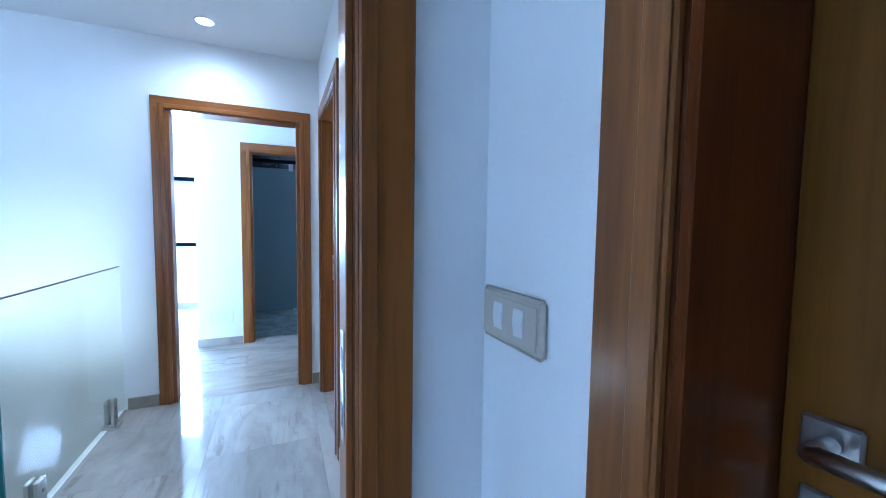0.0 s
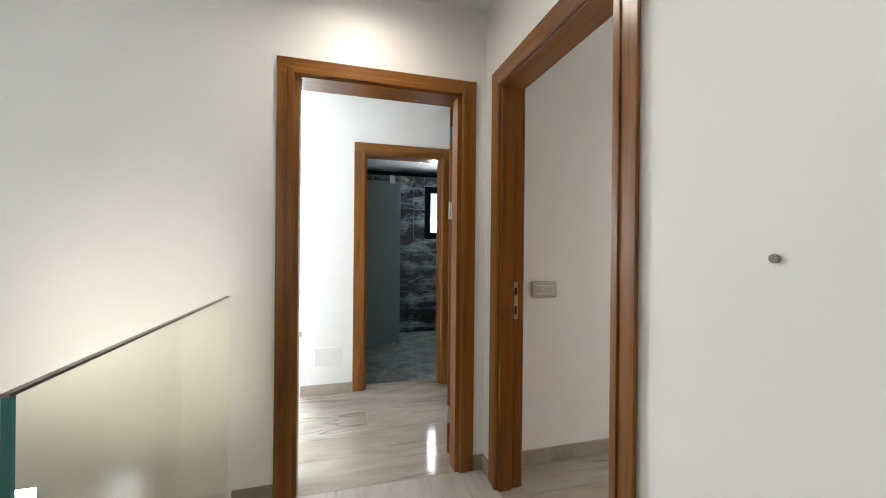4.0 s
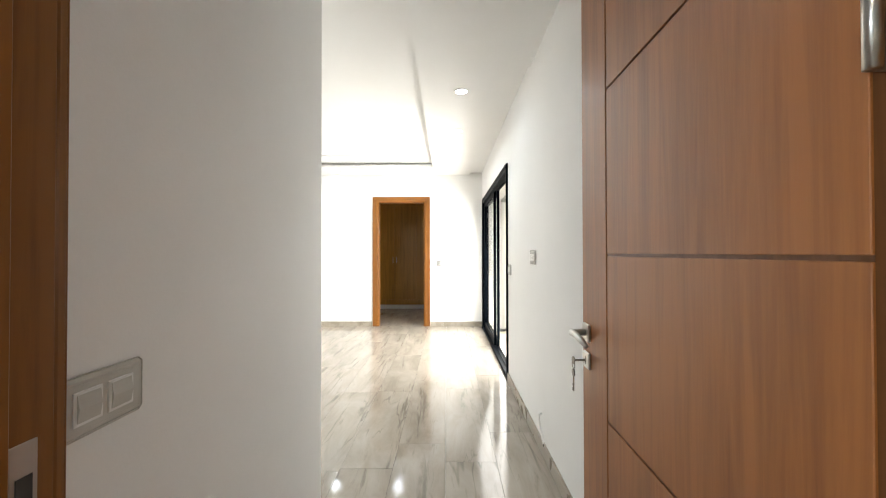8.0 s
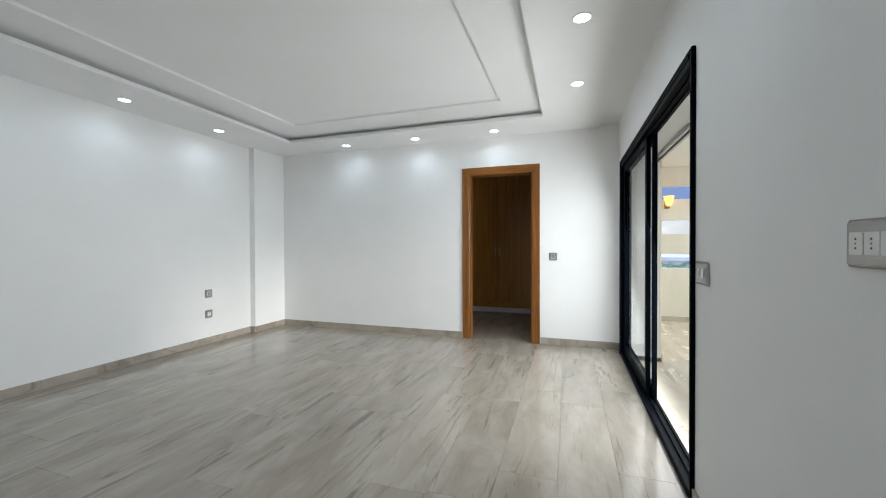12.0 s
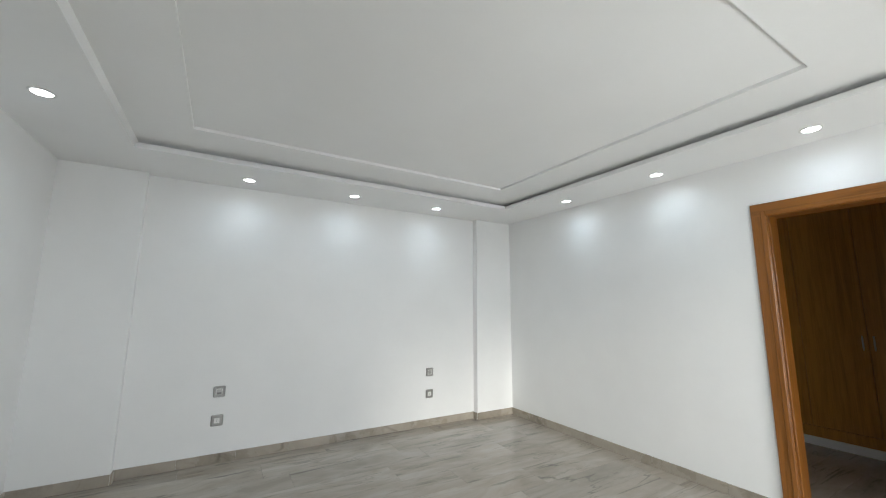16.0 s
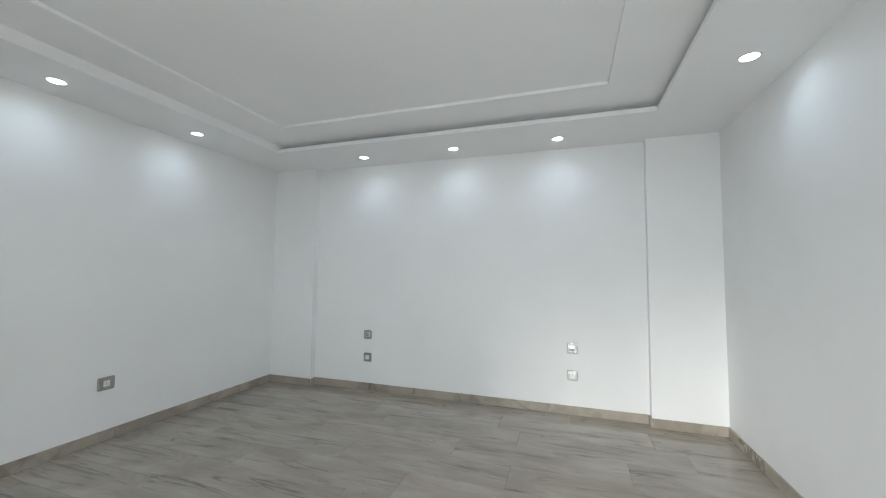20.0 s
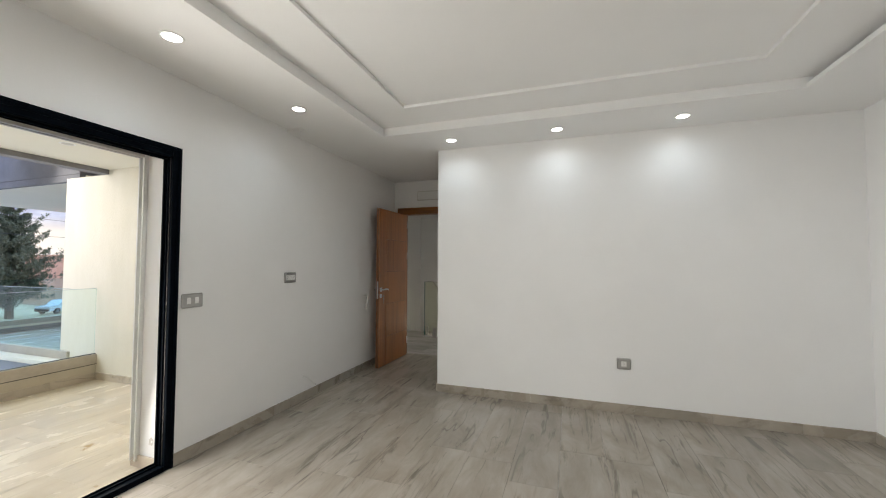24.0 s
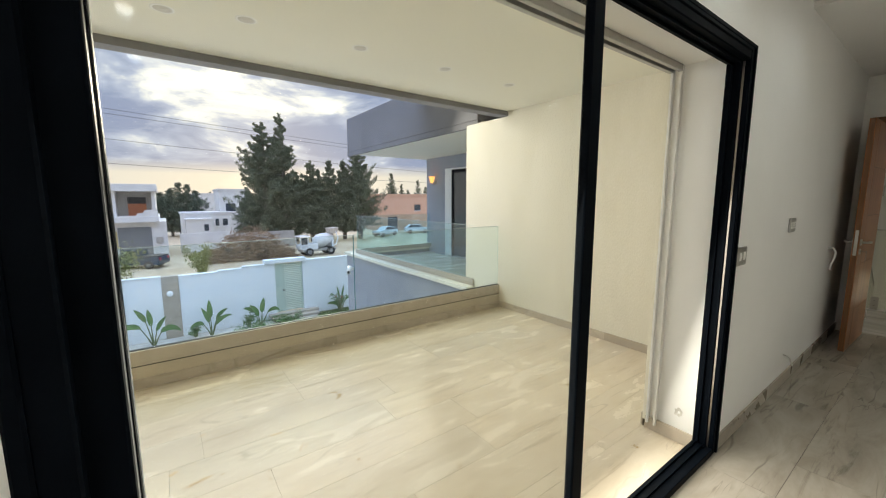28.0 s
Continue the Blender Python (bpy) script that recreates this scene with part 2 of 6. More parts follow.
def wood(name, dark, light, rough=0.35, axis="Z", coat=0.15, scale=1.0, spec=0.35):
    m, t, b = mat_base(name, dark, rough, spec=spec)
    b.inputs["Coat Weight"].default_value = coat
    b.inputs["Coat Roughness"].default_value = 0.2
    co = nd(t, "ShaderNodeTexCoord")
    oi = nd(t, "ShaderNodeObjectInfo")
    addv = nd(t, "ShaderNodeVectorMath")
    st = {"Z": (14, 14, 0.7), "X": (0.7, 14, 14), "Y": (14, 0.7, 14)}[axis]
    mp = nd(t, "ShaderNodeMapping", Scale=tuple(s * scale for s in st))
    n1 = nd(t, "ShaderNodeTexNoise", Scale=1.6, Detail=6.0, Roughness=0.62, Distortion=0.7)
    n2 = nd(t, "ShaderNodeTexNoise", Scale=9.0, Detail=4.0, Roughness=0.6)
    n3 = nd(t, "ShaderNodeTexNoise", Scale=0.25, Detail=2.0)
    mixf = nd(t, "ShaderNodeMath")
    mixf.operation = "MULTIPLY_ADD"
    mixf.inputs[1].default_value = 0.35
    mix2 = nd(t, "ShaderNodeMath")
    mix2.operation = "MULTIPLY_ADD"
    mix2.inputs[1].default_value = 0.5
    rp = nd(t, "ShaderNodeValToRGB")
    rp.color_ramp.elements[0].position, rp.color_ramp.elements[1].position = 0.62, 1.2 - 0.2
    rp.color_ramp.elements[0].color, rp.color_ramp.elements[1].color = (*dark, 1), (*light, 1)
    bp = nd(t, "ShaderNodeBump", Strength=0.08, Distance=0.003)
    L = t.links.new
    L(co.outputs["Object"], addv.inputs[0])
    L(oi.outputs["Random"], addv.inputs[1])
    L(addv.outputs["Vector"], mp.inputs["Vector"])
    for n in (n1, n2, n3):
        L(mp.outputs["Vector"], n.inputs["Vector"])
    L(n2.outputs["Fac"], mixf.inputs[0])
    L(n1.outputs["Fac"], mixf.inputs[2])
    L(n3.outputs["Fac"], mix2.inputs[0])
    L(mixf.outputs[0], mix2.inputs[2])
    L(mix2.outputs[0], rp.inputs["Fac"])
    L(rp.outputs["Color"], b.inputs["Base Color"])
    L(n2.outputs["Fac"], bp.inputs["Height"])
    L(bp.outputs["Normal"], b.inputs["Normal"])
    return m


def glass_mat(name, color, rough=0.0, gain=0.75, least=0.03):
    """Thin pane: mostly clear, mirrors at a slant."""
    m = bpy.data.materials.new(name)
    m.use_nodes = True
    t = m.node_tree
    t.nodes.clear()
    out = nd(t, "ShaderNodeOutputMaterial")
    tr = nd(t, "ShaderNodeBsdfTransparent", Color=(*color, 1))
    gl = nd(t, "ShaderNodeBsdfGlossy", Roughness=rough)
    lw = nd(t, "ShaderNodeLayerWeight", Blend=0.5)
    pw = nd(t, "ShaderNodeMath")
    pw.operation = "POWER"
    pw.inputs[1].default_value = 4.5
    sc = nd(t, "ShaderNodeMath")
    sc.operation = "MULTIPLY_ADD"
    sc.inputs[1].default_value, sc.inputs[2].default_value = gain, least
    mx = nd(t, "ShaderNodeMixShader")
    t.links.new(lw.outputs["Facing"], pw.inputs[0])
    t.links.new(pw.outputs[0], sc.inputs[0])
    t.links.new(sc.outputs[0], mx.inputs[0])
    t.links.new(tr.outputs[0], mx.inputs[1])
    t.links.new(gl.outputs[0], mx.inputs[2])
    t.links.new(mx.outputs[0], out.inputs["Surface"])
    return m


def emit(name, color, strength):
    m, t, b = mat_base(name, color, 0.4)
    b.inputs["Emission Color"].default_value = (*color, 1)
    b.inputs["Emission Strength"].default_value = strength
    return m


M_WALL = grainy("white_wall_paint", (0.84, 0.84, 0.83), (0.87, 0.87, 0.86), 0.75, 1.5, 0.03, fine=180.0)
M_CEIL = grainy("white_ceiling_paint", (0.84, 0.84, 0.83), (0.87, 0.87, 0.86), 0.8, 1.0, 0.02, fine=150.0)
M_PLANK = stone_planks("grey_veined_stone", (0.288, 0.253, 0.210), (0.408, 0.368, 0.316), (0.128, 0.112, 0.094), 0.10)
M_PLANK_Y = stone_planks("grey_veined_stone_cross", (0.36, 0.33, 0.295), (0.50, 0.465, 0.42), (0.20, 0.178, 0.155), 0.065, "Y", crack=0.5)
M_BALC = stone_planks("cream_veined_stone", (0.67, 0.58, 0.45), (0.77, 0.69, 0.565), (0.50, 0.415, 0.30), 0.22, stain=(0.46, 0.31, 0.14), crack=0.7)
M_SKIRT = stone_planks("skirting_stone", (0.305, 0.270, 0.22), (0.43, 0.385, 0.325), (0.13, 0.108, 0.083), 0.28)
M_SKIRT_PALE = stone_planks("pale_skirting_stone", (0.46, 0.40, 0.325), (0.58, 0.515, 0.43), (0.32, 0.265, 0.20), 0.28)
M_GROUT = grainy("grey_joint", (0.46, 0.44, 0.41), (0.54, 0.52, 0.48), 0.85, 20.0)
M_FRAME = wood("red_brown_door_frame", (0.100, 0.032, 0.005), (0.255, 0.098, 0.018), 0.30)
M_FRAME_X = wood("red_brown_door_head_x", (0.100, 0.032, 0.005), (0.255, 0.098, 0.018), 0.30, "X")
M_LEAF = wood("brown_oak_veneer", (0.215, 0.070, 0.015), (0.370, 0.132, 0.031), 0.38, coat=0.12, spec=0.5)
M_LEAFEDGE = wood("dark_door_edge", (0.10, 0.038, 0.015), (0.20, 0.085, 0.035), 0.4)
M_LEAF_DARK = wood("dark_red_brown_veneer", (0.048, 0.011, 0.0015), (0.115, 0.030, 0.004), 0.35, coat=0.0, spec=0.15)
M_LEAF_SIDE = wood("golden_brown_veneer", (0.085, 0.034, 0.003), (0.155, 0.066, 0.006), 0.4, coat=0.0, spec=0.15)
M_WARD = wood("wardrobe_wood", (0.27, 0.125, 0.018), (0.46, 0.23, 0.042), 0.35)
M_BLACK = grainy("black_aluminium", (0.0015, 0.0028, 0.005), (0.003, 0.0048, 0.008), 0.45, 8.0, 0.02, spec=0.02)
M_STEEL, _t, _b = mat_base("brushed_steel", (0.55, 0.54, 0.52), 0.28, 1.0)
M_DARKSTEEL, _t, _b = mat_base("dark_nickel", (0.28, 0.26, 0.24), 0.3, 1.0)
M_PLATE = grainy("satin_silver_plastic", (0.40, 0.395, 0.38), (0.46, 0.455, 0.44), 0.3, 10.0, 0.02, metal=0.8)
M_PLATE_LIGHT = grainy("pale_pearl_plastic", (0.50, 0.485, 0.44), (0.56, 0.545, 0.50), 0.35, 10.0, 0.02)
M_PLATE_BEIGE = grainy("beige_plate_plastic", (0.50, 0.45, 0.36), (0.55, 0.50, 0.41), 0.4, 10.0, 0.02)
M_WHITE = grainy("white_plastic", (0.78, 0.78, 0.76), (0.82, 0.82, 0.80), 0.35, 10.0, 0.01)
M_IVORY = grainy("ivory_plastic", (0.72, 0.71, 0.63), (0.76, 0.75, 0.67), 0.4, 8.0, 0.01)
M_DARK = grainy("dark_plastic", (0.02, 0.02, 0.02), (0.04, 0.04, 0.04), 0.5, 10.0, 0.01)
M_GLASS = glass_mat("clear_glass", (0.975, 0.985, 0.98), gain=0.4, least=0.02)
M_GLASS_GREEN = glass_mat("greenish_glass", (0.978, 0.984, 0.945), gain=0.25)
M_GLASS_PALE = glass_mat("pale_blue_glass", (0.86, 0.955, 0.935), gain=0.4, least=0.05)
M_GLASS_BLUE = glass_mat("blue_green_glass", (0.74, 0.94, 0.95), 0.02, 0.3, 0.10)
M_GLASSEDGE, _t, _b = mat_base("glass_edge", (0.03, 0.16, 0.16), 0.15)
M_LED = emit("led_disc", (1.0, 0.98, 0.95), 14.0)
M_STUCCO = grainy("cream_stucco", (0.76, 0.725, 0.61), (0.81, 0.775, 0.67), 0.85, 3.0, 0.5, stretch=(1, 1, 0.3), fine=110.0)
M_STUCCO_G = grainy("grey_blue_render", (0.28, 0.30, 0.345), (0.34, 0.36, 0.40), 0.85, 3.0, 0.25, fine=90.0)
M_STUCCO_D = grainy("dark_grey_render", (0.17, 0.17, 0.185), (0.22, 0.22, 0.235), 0.85, 2.0, 0.25, fine=90.0)
M_CEIL_CREAM = grainy("cream_ceiling_paint", (0.80, 0.78, 0.68), (0.83, 0.81, 0.71), 0.8, 1.0, 0.02, fine=150.0)
M_CURB = grainy("beige_curb_render", (0.54, 0.48, 0.38), (0.60, 0.535, 0.43), 0.8, 3.0, 0.2, fine=110.0)
M_BATHTILE = grainy("dark_marble_tile", (0.003, 0.006, 0.011), (0.20, 0.25, 0.27), 0.2, 1.8, 0.0, stretch=(1, 1, 3.0), fine=14.0, spread=(0.46, 0.68))
M_BATHFLOOR = grainy("dark_grey_marble_floor", (0.025, 0.036, 0.036), (0.20, 0.23, 0.215), 0.3, 6.0, 0.0, fine=30.0, spread=(0.38, 0.62))
M_FROST, _t, _b = mat_base("frosted_glass", (0.17, 0.245, 0.265), 0.35)
M_MILK = bpy.data.materials.new("milky_window_glass")
M_MILK.use_nodes = True
M_MILK.node_tree.nodes.clear()
_t = M_MILK.node_tree
_a, _b, _c = nd(_t, "ShaderNodeBsdfTranslucent", Color=(0.9, 0.93, 0.95, 1)), nd(_t, "ShaderNodeBsdfTransparent", Color=(0.9, 0.93, 0.95, 1)), nd(_t, "ShaderNodeMixShader", Fac=0.3)
_t.links.new(_a.outputs[0], _c.inputs[1])
_t.links.new(_b.outputs[0], _c.inputs[2])
_t.links.new(_c.outputs[0], nd(_t, "ShaderNodeOutputMaterial").inputs["Surface"])
M_CERAMIC, _t, _b = mat_base("white_ceramic", (0.8, 0.8, 0.8), 0.12)
M_SMOKE = grainy("cement_patch", (0.55, 0.53, 0.48), (0.66, 0.64, 0.60), 0.9, 12.0, 0.2)


# ---- mesh helpers ----
def add_box(bm, x0, x1, y0, y1, z0, z1, bevel=0.0, seg=1):
    r = bmesh.ops.create_cube(bm, size=1.0)
    vs = r["verts"]
    for v in vs:
        v.co = Vector(((x0 + x1) / 2 + v.co.x * (x1 - x0), (y0 + y1) / 2 + v.co.y * (y1 - y0), (z0 + z1) / 2 + v.co.z * (z1 - z0)))
    if bevel:
        es = list({e for v in vs for e in v.link_edges})
        bmesh.ops.bevel(bm, geom=es, offset=bevel, segments=seg, affect="EDGES", profile=0.5)
    return bm


def box(x0, x1, y0, y1, z0, z1, bevel=0.0, seg=1):
    return add_box(bmesh.new(), x0, x1, y0, y1, z0, z1, bevel, seg)


def pane_box(x0, x1, y0, y1, z0, z1, axis):
    """A glass pane: its front face and its four edges."""
    bm = box(x0, x1, y0, y1, z0, z1)
    back = min(bm.faces, key=lambda f: f.calc_center_median()[axis])
    bmesh.ops.delete(bm, geom=[back], context="FACES_ONLY")
    return bm


def add_cyl(bm, p, q, r, r2=None, n=16, caps=True):
    p, q = Vector(p), Vector(q)
    d = q - p
    m = Matrix.Translation((p + q) / 2) @ d.to_track_quat("Z", "Y").to_matrix().to_4x4()
    bmesh.ops.create_cone(bm, cap_ends=caps, segments=n, radius1=r, radius2=r if r2 is None else r2, depth=d.length, matrix=m)
    return bm


def cyl(p, q, r, r2=None, n=16):
    return add_cyl(bmesh.new(), p, q, r, r2, n)


def add_prism(bm, pts, axis, a, b):
    """An outline of 2D points, drawn out along one axis from a to b."""
    def at(u, v, w):
        return {"x": (w, u, v), "y": (u, w, v), "z": (u, v, w)}[axis]
    lo = [bm.verts.new(at(u, v, a)) for u, v in pts]
    hi = [bm.verts.new(at(u, v, b)) for u, v in pts]
    n = len(pts)
    bm.faces.new(lo)
    bm.faces.new(hi)
    for i in range(n):
        bm.faces.new((lo[i], lo[(i + 1) % n], hi[(i + 1) % n], hi[i]))
    bmesh.ops.recalc_face_normals(bm, faces=bm.faces[:])
    return bm


def tube(points, r, n=8, smooth=True):
    """A round bar along a line of points."""
    bm = bmesh.new()
    pts = [Vector(p) for p in points]
    rings = []
    for i, p in enumerate(pts):
        d = (pts[min(i + 1, len(pts) - 1)] - pts[max(i - 1, 0)]).normalized()
        u = d.orthogonal().normalized()
        if rings:
            u = (last - d * last.dot(d)).normalized()
        last = u
        v = d.cross(u)
        rr = r[i] if isinstance(r, (list, tuple)) else r
        rings.append([bm.verts.new(p + (u * math.cos(a) + v * math.sin(a)) * rr) for a in [2 * math.pi * k / n for k in range(n)]])
    for a, b in zip(rings, rings[1:]):
        for k in range(n):
            bm.faces.new((a[k], a[(k + 1) % n], b[(k + 1) % n], b[k]))
    bm.faces.new(rings[0])
    bm.faces.new(rings[-1])
    bmesh.ops.recalc_face_normals(bm, faces=bm.faces[:])
    return bm


def mesh_of(name, bm, material, smooth=False):
    me = bpy.data.meshes.new(name)
    bm.to_mesh(me)
    bm.free()
    if smooth:
        for p in me.polygons:
            p.use_smooth = True
    me.materials.append(material)
    return me


def part(name, bm, material, parent=None, label="", smooth=False):
    ob = new(name, mesh_of(name, bm, material, smooth))
    if parent is not None:
        ob.parent = parent
        ob.matrix_parent_inverse = parent.matrix_basis.inverted()
    if label:
        ob["label"] = label
    return ob


def thing(name, at, label, category, group=""):
    ob = new(name)
    ob.empty_display_size = 0.1
    ob.matrix_basis = pose(*at)
    return tagged(ob, label, category, group)


def structure(name, bm, material, label, category="wall"):
    return tagged(part(name, bm, material), label, category, "", "structure")


# ---- plan, in metres ----
H = 2.54            # soffit and plain ceilings
XA, XA2 = 1.505, 1.615      # wall between hall and bedroom passage
XS = 1.56           # east wall of the first room
XW = 2.94           # bedroom west wall
XE, XE2 = 7.60, 7.75        # bedroom east wall
YN = 5.92          # bedroom north wall
YP = 5.835           # faces of the corner pilasters
YS, YS2 = 1.185, 0.80        # bedroom south wall, inner and outer face
YB, YB2 = 2.365, 2.52       # wall with the door of the second bedroom
YPASS = 2.337        # passage north wall
YD, YD2 = -0.09, -0.20      # wall with the doorway of the start
TOP = 3.0

# walls: solid pieces butted round the openings
bm = box(XA, XA2, YD2, 1.328, 0, TOP)
structure("wall_hall_east", bm, M_WALL, "white painted plaster wall of the hall")
bm = box(XS, 1.815, YD2 - 3.2, -1.367, 0, TOP)
add_box(bm, XS, 1.815, -0.557, YD2, 0, TOP)
add_box(bm, XS, 1.815, -1.367, -0.557, 2.085, TOP)
structure("wall_start_east", bm, M_WALL, "white painted wall with a light switch and a closed door")
bm = box(XA, XA2, 2.166, YPASS, 0, TOP)
add_box(bm, XA, XA2, 1.328, 2.166, 2.06, TOP)
structure("wall_passage_door", bm, M_WALL, "white painted wall above and beside a doorway")
bm = box(XA, XW, YPASS, 2.56, 0, TOP)
add_box(bm, XW - 0.15, XW, 2.56, YN + 0.2, 0, TOP)
structure("wall_west", bm, M_WALL, "white painted bedroom wall with spot light pools")
bm = box(XW, XE2, YN, YN + 0.2, 0, TOP)
structure("wall_north", bm, M_WALL, "white painted bedroom wall with sockets")
structure("pilaster_west", box(XW, 3.52, YP, YN, 0, TOP), M_WALL, "white painted pilaster in the bedroom corner")
structure("pilaster_east", box(7.035, XE, YP, YN, 0, TOP), M_WALL, "white painted pilaster in the bedroom corner")
bm = box(XE, XE2, YS2, 2.145, 0, TOP)
add_box(bm, XE, XE2, 2.935, YN, 0, TOP)
add_box(bm, XE, XE2, 2.145, 2.935, 2.085, TOP)
structure("wall_east", bm, M_WALL, "white painted bedroom wall with dressing room doorway")
WX0, WX1, WZ = 4.896, 7.406, 2.09
bm = box(XA2, WX0, YS2 + 0.02, YS, 0, TOP)
add_box(bm, WX1, XE, YS2 + 0.02, YS, 0, TOP)
add_box(bm, WX0, WX1, YS2 + 0.02, YS, WZ, TOP)
structure("wall_south", bm, M_WALL, "white painted wall round the balcony window")
# hall
structure("wall_lower_hall", box(1.335, 1.485, YD2, YB2, -3.2, -0.26), M_WALL, "white painted wall of the lower stair hall")
bm = box(-2.6, 0.493, YB, YB2, -3.2, TOP)
add_box(bm, 1.366, XA, YB, YB2, -0.2, TOP)
add_box(bm, 0.493, 1.366, YB, YB2, 2.07, TOP)
add_box(bm, 0.493, 1.366, YB, YB2, -3.2, -0.2)
structure("wall_hall_north", bm, M_WALL, "cream white painted wall behind the stairwell")
structure("wall_hall_west", box(-2.75, -2.6, YD2 - 3.2, YB2, -3.2, TOP), M_WALL, "white painted wall of the stairwell")
# the gap at x -1.5 to -0.35 is invented, to let fill light through
bm = box(-2.6, -1.5, YD2, YD, -3.2, TOP)
add_box(bm, -0.35, 0.54, YD2, YD, -3.2, TOP)
add_box(bm, -1.5, -0.35, YD2, YD, -3.2, 1.0)
add_box(bm, -1.5, -0.35, YD2, YD, 2.05, TOP)
add_box(bm, 1.328, XA, YD2, YD, 0, TOP)
add_box(bm, 0.54, 1.328, YD2, YD, 2.085, TOP)
add_box(bm, 0.54, 1.335, YD2, YD, -3.2, -0.26)
structure("wall_hall_south", bm, M_WALL, "white painted wall round the first doorway")
# unseen wall; its wide opening is assumed, to hold the fill lamp
bm = box(-2.6, -1.6, YD2 - 3.35, YD2 - 3.2, 0, TOP)
add_box(bm, 1.2, XA2, YD2 - 3.35, YD2 - 3.2, 0, TOP)
add_box(bm, -1.6, 1.2, YD2 - 3.35, YD2 - 3.2, 0, 0.3)
add_box(bm, -1.6, 1.2, YD2 - 3.35, YD2 - 3.2, 2.2, TOP)
structure("wall_start_south", bm, M_WALL, "plain white wall closing the first room")
# second bedroom and its bathroom
bm = box(0.43, 0.928, 3.705, 3.845, 0, TOP)
add_box(bm, 1.622, 2.79, 3.705, 3.845, 0, TOP)
add_box(bm, 0.928, 1.622, 3.705, 3.845, 2.04, TOP)
structure("wall_bathroom_door", bm, M_WALL, "white painted wall round the bathroom doorway")
structure("wall_bathroom_west", box(0.43, 0.58, 3.845, 5.85, 0, TOP), M_WALL, "white painted wall beside the bathroom")
bm = box(-3.1, -1.0, 5.85, 6.05, 0, TOP)
add_box(bm, -1.0, 0.12, 5.85, 6.05, 0, 0.92)
add_box(bm, -1.0, 0.12, 5.85, 6.05, 1.95, TOP)
add_box(bm, 0.12, 1.945, 5.85, 6.05, 0, TOP)
add_box(bm, 1.945, 2.50, 5.85, 6.05, 0, 1.365)
add_box(bm, 1.945, 2.50, 5.85, 6.05, 2.145, TOP)
add_box(bm, 2.50, 2.79, 5.85, 6.05, 0, TOP)
structure("wall_north_outer", bm, M_WALL, "white outer wall with two small windows")
structure("wall_second_bedroom_west", box(-3.25, -3.1, YB2, 6.05, 0, TOP), M_WALL, "plain white wall of the second bedroom")
structure("wall_second_bedroom_south", box(-3.1, -2.6, YB, YB2, 0, TOP), M_WALL, "plain white wall of the second bedroom")
# dressing room
bm = box(XE2, 10.3, 1.30, 1.45, 0, TOP)
add_box(bm, XE2, 10.3, 4.4, 4.55, 0, TOP)
add_box(bm, 10.15, 10.3, 1.45, 4.4, 0, TOP)
structure("wall_dressing_room", bm, M_WALL, "white painted walls of the dressing room")

# ceilings
structure("ceiling_hall", box(-2.75, XA, YD2, YB, H, H + 0.06), M_CEIL, "flat white plaster ceiling", "ceiling")
structure("ceiling_start", box(-2.6, XS, YD2 - 3.2, YD2, H, H + 0.06), M_CEIL, "flat white plaster ceiling of the first room", "ceiling")
structure("ceiling_passage", box(XA2, XW, YS, YPASS, H, H + 0.06), M_CEIL, "flat white plaster ceiling of the passage", "ceiling")
structure("ceiling_second_bedroom", box(-3.1, 2.79, YB2, 3.705, H, H + 0.06), M_CEIL, "flat white plaster ceiling", "ceiling")
structure("ceiling_second_bedroom_back", box(-3.1, 0.43, 3.705, 5.85, H, H + 0.06), M_CEIL, "flat white plaster ceiling", "ceiling")
structure("ceiling_bathroom", box(0.58, 2.79, 3.845, 5.85, 2.36, 2.42), M_CEIL, "flat white bathroom ceiling", "ceiling")
structure("ceiling_dressing_room", box(XE2, 10.15, 1.45, 4.4, 2.5, 2.56), M_CEIL, "flat white dressing room ceiling", "ceiling")
# bedroom: soffit ring with a raised tray and a curtain pocket over the window
TX0, TX1, TY0, TY1 = 3.52, 7.007, 1.987, 5.206
PX0, PY1 = 3.90, 1.39
lip, rise = 0.032, 0.078
bm = box(XW, TX0, YPASS, YN, H, H + lip)
add_box(bm, TX1, XE, PY1, YN, H, H + lip)
add_box(bm, TX0, TX1, TY1, YN, H, H + lip)
add_box(bm, TX0, TX1, PY1, TY0, H, H + lip)
add_box(bm, XW, TX0, PY1, YPASS, H, H + lip)
add_box(bm, XW, PX0, YS, PY1, H, H + lip)
# plain risers to the west and south, a shadow slot behind the lip to the north and east
slot_d = 0.10
for x0, x1, y0, y1 in ((XW, TX0, PY1 + 0.05, YN), (TX0, XE, PY1 + 0.05, TY0), (TX1 + slot_d, XE, TY0, YN), (TX0, TX1 + slot_d, TY1 + slot_d, YN)):
    add_box(bm, x0, x1, y0, y1, H + lip, H + rise)
add_box(bm, PX0, XE, YS, PY1 + 0.05, H + lip, H + rise)
add_box(bm, XW, PX0, YS, PY1 + 0.05, H + lip, H + rise)
for x0, x1, y0, y1 in ((XW, 3.895, YS, YN), (6.635, XE, YS, YN), (3.895, 6.635, YS, 2.37), (3.895, 6.635, 4.83, YN)):
    add_box(bm, x0, x1, y0, y1, H + rise, H + rise + 0.022)
add_box(bm, XW, XE, YS, YN, H + rise + 0.022, H + 0.2)
structure("ceiling_bedroom", bm, M_CEIL, "white plaster ceiling with a recessed tray", "ceiling")
structure("roof", box(-3.25, 10.3, YD2 - 3.35, 6.05, TOP, TOP + 0.2), M_STUCCO, "flat concrete roof slab", "roof")

